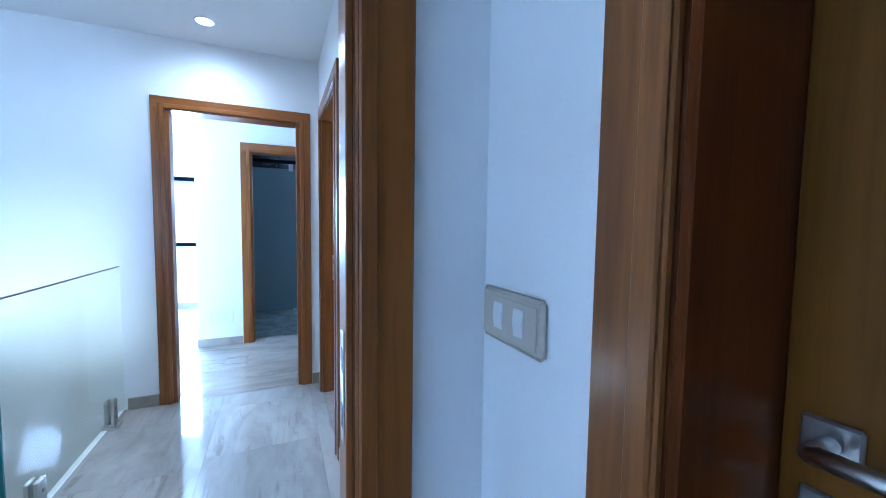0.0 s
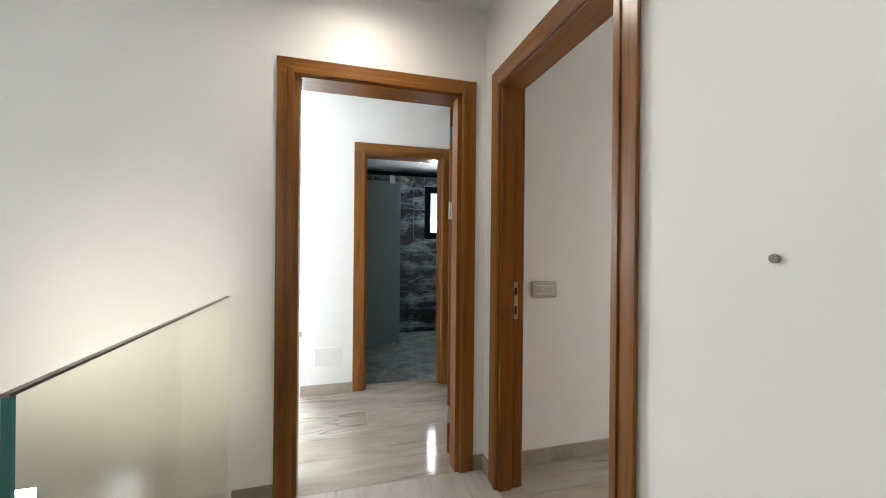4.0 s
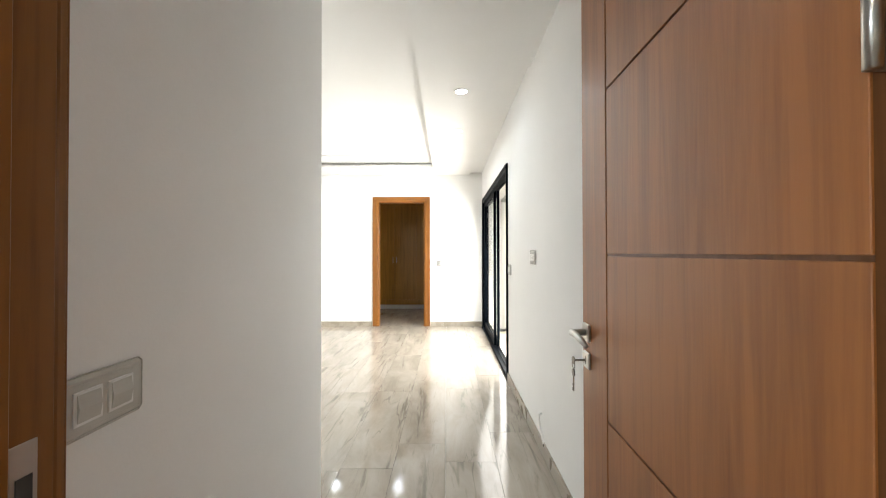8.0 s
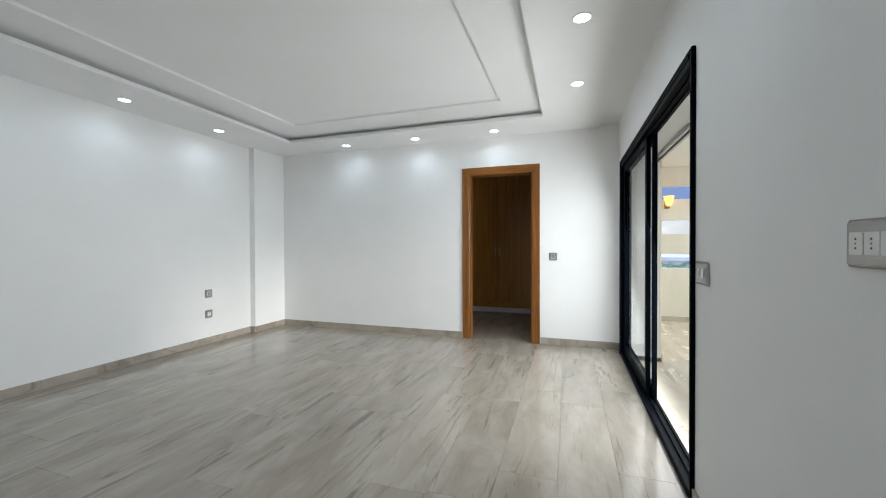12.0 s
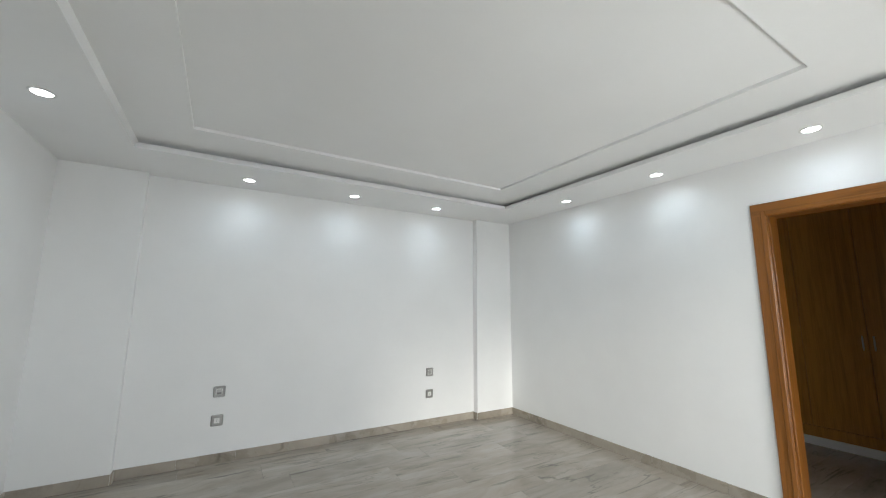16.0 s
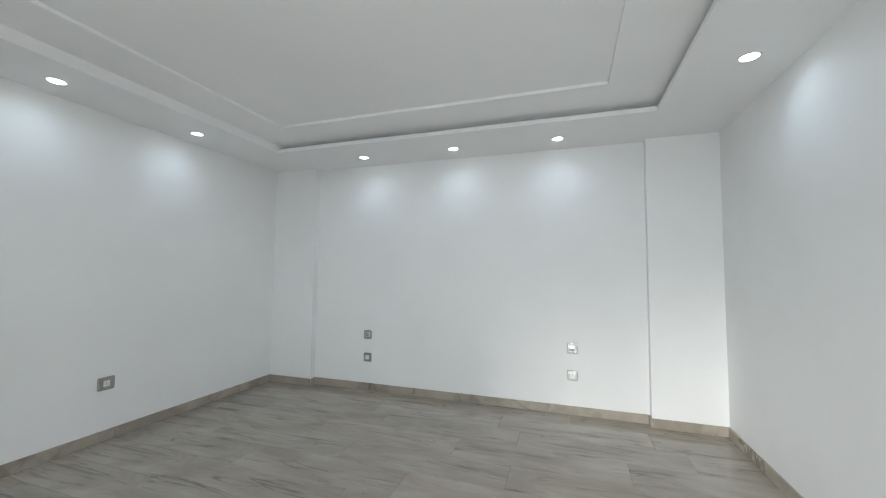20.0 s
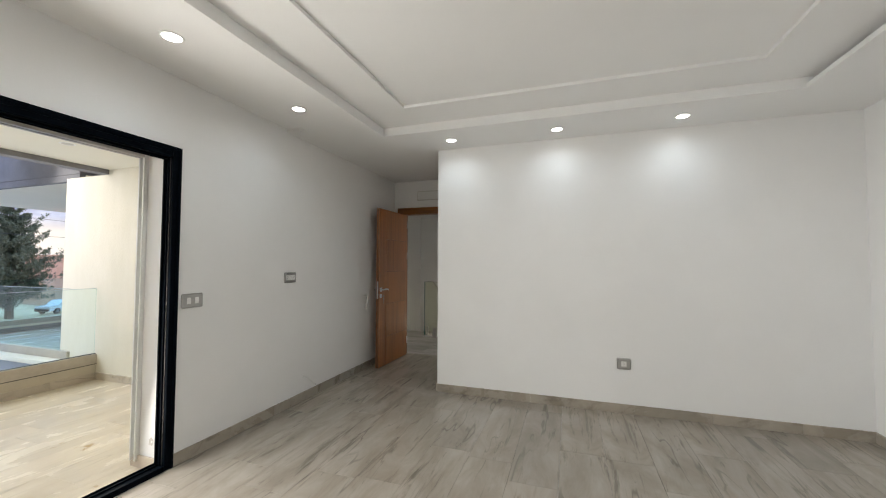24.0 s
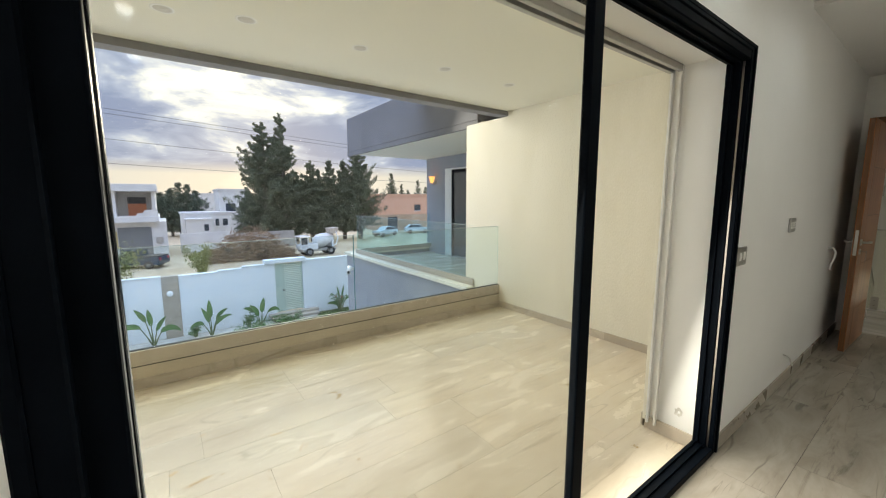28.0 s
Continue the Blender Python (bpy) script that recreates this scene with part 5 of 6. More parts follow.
tagged(new("grass", me), "short green garden grass", "grass", "", "stuff")

# ---- garden wall with gate ----
M_GWALL = grainy("white_garden_wall", (0.74, 0.77, 0.79), (0.80, 0.82, 0.83), 0.85, 1.2, 0.15, fine=40.0)
M_PIER = grainy("beige_stone_cladding", (0.36, 0.31, 0.25), (0.46, 0.40, 0.33), 0.8, 4.0, 0.3, stretch=(1, 1, 4), fine=40.0)
GY = -17.9
GX = 0.35
gw = thing("garden_wall", (GX, GY, G0), "white rendered garden wall with stepped coping", "wall")
for x0, x1, top in ((7.29, 8.55, 2.70), (9.15, 40.0, 2.70), (5.2, 6.68, 2.66), (4.2, 5.2, 2.72), (2.78, 4.2, 2.80), (-12.0, 1.46, 2.86)):
    w = sub("wall_section", box(x0, x1, -0.10, 0.10, 0, top, 0.004), M_GWALL, gw)
    sub("coping", box(x0, x1, -0.13, 0.13, top + 0.001, top + 0.05, 0.006), M_GWALL, w)
sub("lintel", box(1.30, 3.25, -0.22, 0.22, 2.86, 3.04, 0.01), M_GWALL, gw, "projecting white canopy over the gate")
for x in (6.68, 8.55):
    p = sub("pier", box(x, x + 0.60, -0.14, 0.14, 0, 2.72, 0.006), M_PIER, gw, "beige stone-clad pier")
for x in (7.02, 8.85):
    bl = thing("globe_lamp", (x + GX, GY + 0.14, -2.60), "white globe lamp on the garden wall", "wall lamp", "globe lamps")
    bm = bmesh.new()
    bmesh.ops.create_uvsphere(bm, u_segments=16, v_segments=12, radius=0.12, matrix=Matrix.Translation((0, 0.16, 0.0)))
    sub("globe", bm, M_WHITE, bl, smooth=True)
    sub("bracket", tube([(0, 0, -0.10), (0, 0.12, -0.14), (0, 0.16, -0.11)], 0.02, 8), M_WHITE, bl)
M_GATE = grainy("pale_green_metal", (0.42, 0.52, 0.45), (0.50, 0.58, 0.50), 0.5, 3.0, 0.05)
gate = thing("garden_gate", (1.47 + GX, GY, G0 + 0.36), "pale green slatted metal garden gate, closed", "gate")
for a in ((0.0, 0.06), (0.86, 0.92), (1.24, 1.30)):
    sub("gate_frame", box(a[0], a[1], -0.03, 0.03, 0, 2.45, 0.004), M_GATE, gate)
sub("solid_panel", box(0.92, 1.24, -0.012, 0.012, 0.0, 2.45), M_GATE, gate)
for k in range(26):
    sub("slat", box(0.06, 0.86, -0.02, 0.02, 0.03 + k * 0.093, 0.105 + k * 0.093, 0.004), M_GATE, gate)
sub("gate_handle", box(0.88, 0.98, 0.03, 0.07, 1.05, 1.13, 0.005), M_DARK, gate)
steps = thing("garden_steps", (1.3 + GX, GY + 0.12, G0), "pale stone steps in front of the gate", "steps")
for k in range(3):
    sub("step", box(-0.3 - 0.1 * k, 1.7 + 0.1 * k, 0, 0.95 - 0.30 * k, 0.02 + 0.11 * k, 0.13 + 0.11 * k, 0.01), M_PIER, steps)

M_PLANTLEAF = grainy("banana_leaf", (0.065, 0.145, 0.04), (0.12, 0.23, 0.07), 0.45, 3.0, 0.15, fine=30.0)
M_STEM = grainy("plant_stem", (0.10, 0.14, 0.05), (0.16, 0.18, 0.08), 0.6, 6.0, 0.1)
M_YELLOWLEAF = grainy("yellow_green_leaf", (0.17, 0.19, 0.05), (0.30, 0.29, 0.09), 0.7, 3.0, 0.1)


def paddle_plant(x, y, leaves, seed, size=1.0):
    """A clump of long stalks; each runs on into a lance-shaped blade, folded at its rib and torn at its edge."""
    rnd = random.Random(seed)
    p = thing("banana_plant", (x, y, G0 + 0.03), "green long-leaved banana plant by the garden wall", "plant", "banana plants")
    for i in range(leaves):
        a = -0.8 + 1.6 * i / (leaves - 1) + rnd.uniform(-0.15, 0.15)
        ln, wd = size * rnd.uniform(0.62, 0.85), size * rnd.uniform(0.095, 0.135)
        st = size * rnd.uniform(0.5, 1.15) * (1.0 - 0.2 * abs(a))
        ang, pos, back = a * 0.35, Vector((0.05 * a, rnd.uniform(-0.05, 0.05), 0)), rnd.uniform(-0.15, 0.25)
        pts, steps = [pos.copy()], 16
        for k in range(steps):
            seg = st / 6 if k < 6 else ln / 10
            ang += a * (0.03 if k < 6 else 0.17 * (0.5 + abs(a)))
            pos = pos + Vector((math.sin(ang), back * 0.3, math.cos(ang))) * seg
            pts.append(pos.copy())
        sub("stalk", tube(pts[:8], [0.032 - 0.0028 * k for k in range(8)], 6), M_STEM, p, smooth=True)
        bm = bmesh.new()
        rows, yaw = [], rnd.uniform(-0.7, 0.7)
        for k in range(6, steps + 1):
            u = (k - 6) / (steps - 6)
            t = (pts[min(k + 1, steps)] - pts[k - 1]).normalized()
            side = t.cross(Vector((math.sin(yaw), math.cos(yaw), 0))).normalized()
            nrm = side.cross(t)
            w = wd * (math.sin(math.pi * (0.04 + 0.95 * u ** 0.8)) ** 0.8) + 0.003
            c, lift = pts[k], 0.25 * w
            rows.append([bm.verts.new(c - side * w * rnd.uniform(0.82, 1.05) + nrm * lift), bm.verts.new(c), bm.verts.new(c + side * w * rnd.uniform(0.82, 1.05) + nrm * lift)])
        for r, q in zip(rows, rows[1:]):
            bm.faces.new((r[0], r[1], q[1], q[0]))
            bm.faces.new((r[1], r[2], q[2], q[1]))
        sub("blade", bm, M_PLANTLEAF, p, smooth=True)
    return p


paddle_plant(8.05, GY + 0.75, 5, 1, 1.0)
paddle_plant(6.0, GY + 0.7, 5, 2, 0.95)
paddle_plant(4.0, GY + 0.75, 4, 3, 0.9)
paddle_plant(0.1, GY + 0.7, 4, 8, 0.8)


def leaf_cloud(name, centers, material, count, size, seed, flat=1.0, slim=0.45, upward=0.0):
    """Many small leaves scattered round a list of clump centres, joined into one crown."""
    r = np.random.default_rng(seed)
    c = np.asarray(centers, float)
    pick = r.integers(0, len(c), count)
    pos = c[pick, :3] + r.normal(0, 1, (count, 3)) * c[pick, 3:4] * np.array((0.5, 0.5, 0.5 * flat))
    d1 = r.normal(0, 1, (count, 3))
    out = np.column_stack((pos[:, 0], pos[:, 1], np.zeros(count)))
    out /= np.linalg.norm(out, axis=1, keepdims=True) + 0.3
    d1 += upward * (np.array((0.0, 0.0, 1.0)) + 0.6 * out)
    d1 /= np.linalg.norm(d1, axis=1, keepdims=True)
    d2 = np.cross(d1, r.normal(0, 1, (count, 3)))
    d2 /= np.linalg.norm(d2, axis=1, keepdims=True) + 1e-9
    s = size * r.uniform(0.6, 1.4, (count, 1))
    v = np.concatenate([pos - d1 * s, pos + d2 * s * slim, pos + d1 * s, pos - d2 * s * slim], 1).reshape(-1, 3)
    me = bpy.data.meshes.new(name)
    me.from_pydata(v.tolist(), [], [(4 * i, 4 * i + 1, 4 * i + 2, 4 * i + 3) for i in range(count)])
    me.materials.append(material)
    return me


def bush(x, y, z, h, r, name, label, material, seed, count=700, leaf=0.05):
    rnd = random.Random(seed)
    b = thing(name, (x, y, z), label, "bush")
    cs = []
    for i in range(9):
        a, rr, hh = rnd.uniform(0, 6.28), rnd.uniform(0.2, 1) * r, rnd.uniform(0.45, 1.0) * h
        tip = (rr * math.cos(a), rr * math.sin(a), hh)
        sub("branch", tube([(0.03 * math.cos(a), 0.03 * math.sin(a), 0), (tip[0] * 0.4, tip[1] * 0.4, hh * 0.5), tip], [0.03, 0.018, 0.006], 5), M_STEM, b)
        for s in (0.55, 0.8, 1.0):
            cs.append((tip[0] * s, tip[1] * s, hh * s, 0.30 * r))
    ob = new("foliage", leaf_cloud("foliage", cs, material, count, leaf, seed))
    ob.parent = b
    return b


bush(5.4, -31.0, G0, 2.5, 1.1, "shrub", "loose yellow-green shrub on the vacant lot", M_YELLOWLEAF, 21, 3000, 0.07)
bush(10.6, -27.5, G0, 2.9, 1.9, "shrub", "loose yellow-green shrub beyond the garden wall", M_YELLOWLEAF, 22, 5000, 0.08)
bush(0.1, GY + 0.6, G0 + 0.06, 0.9, 0.4, "rose_bush", "small rose bush by the garden wall", M_PLANTLEAF, 23, 350, 0.05)
bush(6.6, GY + 0.6, G0 + 0.03, 0.5, 0.3, "garden_shrub", "small green shrub at the foot of the wall", M_PLANTLEAF, 24, 250, 0.05)
bush(4.5, GY + 0.6, G0 + 0.03, 0.7, 0.28, "garden_shrub", "small green shrub at the foot of the wall", M_PLANTLEAF, 25, 250, 0.05)
bush(3.0, GY + 1.3, G0 + 0.03, 0.35, 0.9, "ground_cover", "low dark green ground cover by the steps", M_PLANTLEAF, 26, 900, 0.05)
bush(4.3, GY + 1.5, G0 + 0.03, 0.30, 0.9, "ground_cover", "low dark green ground cover by the garden wall", M_PLANTLEAF, 27, 900, 0.05)
M_ROSE = grainy("red_petals", (0.35, 0.02, 0.03), (0.5, 0.04, 0.05), 0.6, 5.0)
rs = thing("rose_bloom", (0.12, GY + 0.6, G0 + 0.95), "red rose blooms on the bush", "flower")
for i, (a, b, c) in enumerate(((0, 0, 0), (-0.12, 0.1, -0.15), (0.15, -0.05, -0.1))):
    bm = bmesh.new()
    bmesh.ops.create_icosphere(bm, subdivisions=1, radius=0.05, matrix=Matrix.Translation((a, b, c)))
    sub("bloom", bm, M_ROSE, rs)

# ---- conifers ----
M_CONIFER = grainy("dark_conifer_needles", (0.095, 0.115, 0.068), (0.17, 0.185, 0.115), 0.85, 0.6, 0.2, fine=8.0)
M_CONIFER2 = grainy("blue_green_needles", (0.05, 0.075, 0.05), (0.10, 0.13, 0.085), 0.85, 0.6, 0.2, fine=8.0)
M_BARK = grainy("grey_brown_bark", (0.09, 0.07, 0.05), (0.16, 0.13, 0.10), 0.9, 4.0, 0.5, stretch=(1, 1, 0.2))


def conifer(x, y, h, r, seed, count, material, label, base=0.10, leaf=0.14, taper=0.85):
    """A tapered trunk with drooping limbs and an uneven crown of needle sprays."""
    rnd = random.Random(seed)
    t = thing("conifer_tree", (x, y, G0), label, "tree", "conifers")
    sub("trunk", tube([(0, 0, -0.2), (rnd.uniform(-0.1, 0.1), 0, h * 0.35), (rnd.uniform(-0.15, 0.15), 0.05, h * 0.7), (0, 0, h * 0.97)], [0.028 * h, 0.020 * h, 0.010 * h, 0.002 * h], 8), M_BARK, t)
    cs = []
    bm = bmesh.new()
    z = base * h
    while z < h * 0.98:
        s = (z / h - base) / (1 - base)
        reach = r * ((1 - s) ** taper) * (0.55 + 0.45 * min(1, s * 5 + 0.3))
        for k in range(7 if s < 0.75 else 3):
            a = rnd.uniform(0, 6.283)
            ln = reach * rnd.choice((0.45, 0.65, 0.8, 0.95, 1.1, 1.3)) + 0.1
            rise = ln * rnd.uniform(0.0, 0.65)
            p = Vector((ln * math.cos(a), ln * math.sin(a), z + rise))
            add_cyl(bm, (0, 0, z), p, 0.012 * ln + 0.012, 0.006, 5, False)
            for q in (0.3, 0.45, 0.6, 0.72, 0.84, 0.94, 1.04, 1.14):
                cs.append((p.x * q + rnd.uniform(-0.1, 0.1), p.y * q + rnd.uniform(-0.1, 0.1), z + rise * q * q + rnd.uniform(-0.06, 0.12), 0.14 * ln * (1.25 - 0.85 * q) + 0.10))
        z += h * 0.027 * rnd.uniform(0.7, 1.3)
    for k in range(6):
        cs.append((rnd.uniform(-0.08, 0.08), rnd.uniform(-0.08, 0.08), h * (0.93 + 0.014 * k), 0.16))
    sub("limbs", bm, M_BARK, t)
    ob = new("crown", leaf_cloud("crown", cs, material, int(count * 1.9), leaf, seed, 1.0, 0.26, 0.9))
    ob.parent = t
    return t


conifer(-5.6, -52.0, 17.0, 2.9, 31, 34000, M_CONIFER, "tall dark conifer with a pointed top")
conifer(-3.2, -51.0, 15.4, 3.3, 32, 34000, M_CONIFER, "tall dark broad conifer", taper=0.6)
conifer(-9.4, -52.5, 11.2, 2.3, 33, 15300, M_CONIFER, "dark conifer in a dense row")
conifer(-11.0, -54.0, 10.2, 2.0, 37, 11900, M_CONIFER, "dark conifer in a dense row")
conifer(-12.3, -53.0, 11.5, 1.9, 34, 13600, M_CONIFER, "slender dark conifer in a row")
conifer(-16.5, -52.0, 13.6, 3.0, 35, 26000, M_CONIFER, "tall dark conifer beyond the wing", taper=0.6)
conifer(-14.4, -53.0, 11.6, 2.4, 36, 15300, M_CONIFER, "dark conifer in a dense row")
conifer(-7.6, -54.0, 10.0, 2.6, 38, 13600, M_CONIFER, "dark conifer behind the row")
conifer(-1.6, -53.0, 7.0, 1.7, 39, 8500, M_CONIFER2, "lower blue-green conifer beside tall ones")
conifer(-29.5, -66.0, 11.0, 2.0, 40, 5000, M_CONIFER, "far dark conifer standing alone")
for i, (x, h) in enumerate(((-33.0, 9.0), (-34.6, 8.0), (-37.0, 10.0), (-39.0, 8.6))):
    conifer(x, -68.0, h, 1.5, 60 + i, 2500, M_CONIFER, "far dark conifer in a row")
for i, (x, h) in enumerate(((6.6, 7.6), (5.4, 8.6), (4.1, 8.4), (2.9, 7.4), (7.9, 7.0))):
    conifer(x, -74.0, h, 2.0, 70 + i, 4000, M_CONIFER2, "far blue-green conifer behind the houses", taper=0.7)

# ---- brush pile and far rubble ----
M_STICK = grainy("dry_branches", (0.13, 0.078, 0.046), (0.40, 0.27, 0.165), 0.9, 1.2, 0.2)
rnd = random.Random(13)
bm = bmesh.new()
for i in range(1500):
    u, v = rnd.uniform(-1, 1), rnd.uniform(-1, 1)
    top = 3.3 * max(0.05, (1 - u * u)) * max(0.1, 1 - v * v)
    p = Vector((0.5 + u * 4.0, -40.5 + v * 2.0, G0 + rnd.uniform(0, top)))
    d = Vector((rnd.gauss(0, 1), rnd.gauss(0, 0.6), rnd.gauss(0, 0.45))).normalized() * rnd.uniform(0.6, 1.7)
    add_cyl(bm, p - d * 0.5, p + d * 0.5, rnd.uniform(0.02, 0.055), 0.012, 4, False)
tagged(part("brush_pile", bm, M_STICK), "brown heap of cut dry branches on the lot", "brush pile", "", "stuff")
M_MOUND = grainy("dark_leaf_litter", (0.10, 0.075, 0.05), (0.19, 0.14, 0.10), 0.95, 2.0, 0.6, fine=14.0)
bm = bmesh.new()
bmesh.ops.create_icosphere(bm, subdivisions=4, radius=1.0)
for v in bm.verts:
    k = 1 + 0.22 * noise.noise(v.co * 3.1) + 0.1 * noise.noise(v.co * 9.0)
    v.co = Vector((0.5 + v.co.x * 3.6 * k, -40.7 + v.co.y * 1.6 * k, G0 + v.co.z * 1.25 * k))
tagged(part("earth_mound", bm, M_MOUND, smooth=True), "heap of earth and litter under the branches", "mound")

# ---- houses across the lot ----
M_HWHITE = grainy("white_house_render", (0.62, 0.60, 0.58), (0.72, 0.70, 0.67), 0.9, 0.8, 0.15, fine=12.0)
M_HGREY = grainy("bare_cement_render", (0.34, 0.32, 0.29), (0.44, 0.41, 0.37), 0.9, 1.0, 0.2, fine=12.0)
M_BRICK = grainy("red_hollow_brick", (0.42, 0.13, 0.06), (0.55, 0.20, 0.10), 0.9, 3.0, 0.2, fine=20.0)
M_SHUTTER = grainy("grey_roller_door", (0.16, 0.17, 0.18), (0.21, 0.22, 0.23), 0.6, 2.0, 0.1)
M_YELLOW = grainy("yellow_paint", (0.46, 0.36, 0.15), (0.52, 0.41, 0.18), 0.8, 3.0)
M_ORANGE = grainy("salmon_render", (0.62, 0.36, 0.24), (0.68, 0.41, 0.28), 0.9, 1.0, 0.1)

hs = thing("unfinished_house", (7.3, -46.0, G0), "unfinished white two-storey house with brick infill", "house")
sub("ground_storey", box(0, 13.0, -9, 0.0, 0, 3.75), M_HWHITE, hs)
sub("slab", box(0.55, 13.2, -9, 0.75, 3.751, 4.30, 0.02), M_HWHITE, hs, "projecting white slab")
sub("upper_wall", box(3.75, 13.0, -9, 0.35, 4.301, 6.75), M_HWHITE, hs)
sub("recess_wall", box(1.0, 3.75, -9, -1.2, 4.301, 6.75), M_HGREY, hs, "bare grey recessed wall")
sub("side_wall", box(0.75, 1.0, -9, 0.3, 4.301, 6.75), M_HWHITE, hs)
sub("roof_edge", box(0.55, 13.2, -9, 0.75, 6.751, 7.45, 0.02), M_HWHITE, hs, "white roof edge")
sub("broken_parapet", add_prism(bmesh.new(), [(0.6, 4.301), (3.7, 4.301), (3.7, 4.40), (2.3, 4.40), (2.2, 4.65), (1.8, 4.65), (1.6, 4.95), (0.6, 4.95)], "y", 0.55, 0.72), M_HWHITE, hs)
bk = sub("brick_infill", box(1.5, 2.95, -1.2, -1.12, 4.301, 5.55), M_BRICK, hs, "red hollow brick infill")
rr = random.Random(5)
for r in range(6):
    for c in range(4):
        sub("brick", box(1.52 + c * 0.355 + 0.005, 1.52 + (c + 1) * 0.355 - 0.01, -1.119, -1.10, 4.305 + r * 0.205, 4.305 + (r + 1) * 0.205 - 0.015), M_BRICK, bk)
# flat dark panel gives the shade of the opening above the bricks
sub("opening_shade", box(1.5, 2.95, -1.199, -1.15, 5.551, 6.2), M_DARK, hs)
wb = sub("brick_window", box(5.2, 6.45, 0.34, 0.37, 5.05, 6.1), M_BRICK, hs, "red brick-filled window")
for r in range(5):
    sub("brick", box(5.22, 6.43, 0.371, 0.385, 5.06 + r * 0.205, 5.06 + (r + 1) * 0.205 - 0.02), M_BRICK, wb)
sh = sub("garage_door", box(1.25, 3.85, 0.0, 0.05, 0.0, 3.25), M_SHUTTER, hs, "grey roller garage door")
for k in range(26):
    sub("slat", box(1.27, 3.83, 0.05, 0.068, 0.02 + k * 0.124, 0.125 + k * 0.124), M_SHUTTER, sh)
sub("yellow_patch", box(3.9, 4.9, 0.0, 0.03, 1.2, 2.9), M_YELLOW, hs, "yellow painted panel")
sub("grey_door", box(7.2, 9.6, 0.0, 0.05, 0.0, 3.1), M_SHUTTER, hs)
sub("meter_box", box(0.35, 0.95, 0.0, 0.12, 1.6, 2.2), M_HGREY, hs)
sub("lamp", box(2.4, 2.6, 0.0, 0.12, 3.35, 3.5), M_WHITE, hs)


def far_house(name, at, w, d, h, material, label, windows, roof=0.3):
    b = thing(name, at, label, "house")
    sub("wall", box(0, w, -d, 0, 0, h), material, b)
    sub("roof_edge", box(-0.12, w + 0.12, -d, 0.12, h + 0.001, h + roof), material, b)
    for x0, x1, z0, z1 in windows:
        wi = sub("window", box(x0, x1, 0.0, 0.05, z0, z1), M_DARKGLASS, b, "dark window")
        sub("frame", box(x0 - 0.08, x1 + 0.08, 0.0, 0.03, z0 - 0.12, z0 - 0.01), M_WHITE, wi)
    return b


far_house("white_house", (-4.4, -70.0, G0), 4.5, 8, 7.4, M_HWHITE, "tall white cubic house with a grey recess", ((0.6, 1.6, 4.0, 5.5), (2.2, 3.6, 4.0, 5.3), (3.8, 4.2, 1.0, 3.0)))
far_house("low_house", (-1.5, -68.0, G0), 7.0, 6, 3.7, M_HWHITE, "low white house with a red-edged terrace", ((0.8, 1.5, 1.8, 2.9), (2.0, 2.5, 1.8, 2.9), (6.0, 6.5, 1.6, 2.6)))
far_house("red_edged_annex", (1.6, -66.0, G0), 3.4, 2, 2.9, M_HWHITE, "low annex with a dark red roof edge", ((0.5, 1.1, 1.2, 2.2),), 0.2)
far_house("distant_house", (-3.4, -95.0, G0), 6.5, 6, 7.0, M_HWHITE, "distant pale house behind trees", ((1.0, 1.8, 4.0, 5.2), (3.0, 3.8, 4.0, 5.2)))
far_house("salmon_house", (-36.0, -62.0, G0), 11.0, 8, 6.6, M_ORANGE, "salmon-coloured house with a white canopy", ((2.2, 3.6, 3.7, 4.9), (7.5, 9.5, 0.2, 2.6)))
far_house("pale_house", (-52.0, -75.0, G0), 14.0, 8, 6.0, M_HWHITE, "distant pale flat-roofed house", ((2.0, 3.2, 3.2, 4.4), (6.0, 7.2, 3.2, 4.4)))
far_house("east_house", (24.0, -60.0, G0), 16.0, 9, 7.0, M_HWHITE, "pale house farther along the lot", ((2.0, 3.4, 4.0, 5.4), (6.0, 7.4, 4.0, 5.4), (10.0, 11.4, 4.0, 5.4)))
far_house("east_villa", (38.0, -18.0, G0), 12.0, 9, 7.2, M_HWHITE, "white villa seen past the balcony slots", ((2.0, 3.4, 4.0, 5.4), (6.0, 7.4, 4.0, 5.4)))
lw = thing("lot_wall", (-6.0, -49.0, G0), "low grey block wall behind the lot", "wall")
sub("block_wall", box(0, 5.6, -0.2, 0, 0, 2.0, 0.01), M_HGREY, lw)
sub("white_gate", box(5.65, 7.3, -0.12, 0, 0, 1.9, 0.01), M_HWHITE, lw, "white sheet gate")
sub("beige_wall", box(7.35, 12.2, -0.2, 0, 0, 2.2, 0.01), M_HWHITE, lw)
# skyline of low trees far off
bm_c = []
rnd = random.Random(17)
for i in range(260):
    bm_c.append((rnd.uniform(-260, 160), rnd.uniform(-330, -250), G0 + rnd.uniform(0.5, 5.5), rnd.uniform(5, 9)))
ob = new("far_woods", leaf_cloud("far_woods", bm_c, M_CONIFER2, 26000, 0.8, 19, 0.5))
tagged(ob, "dark line of distant trees on the horizon", "trees", "", "stuff")

# ---- vehicles ----
M_TYRE = grainy("black_rubber", (0.015, 0.015, 0.015), (0.03, 0.03, 0.03), 0.85, 10.0, 0.1)
M_CARBLUE, _t, _b = mat_base("dark_blue_car_paint", (0.03, 0.06, 0.10), 0.25)
M_CARWHITE, _t, _b = mat_base("white_car_paint", (0.75, 0.76, 0.78), 0.25)
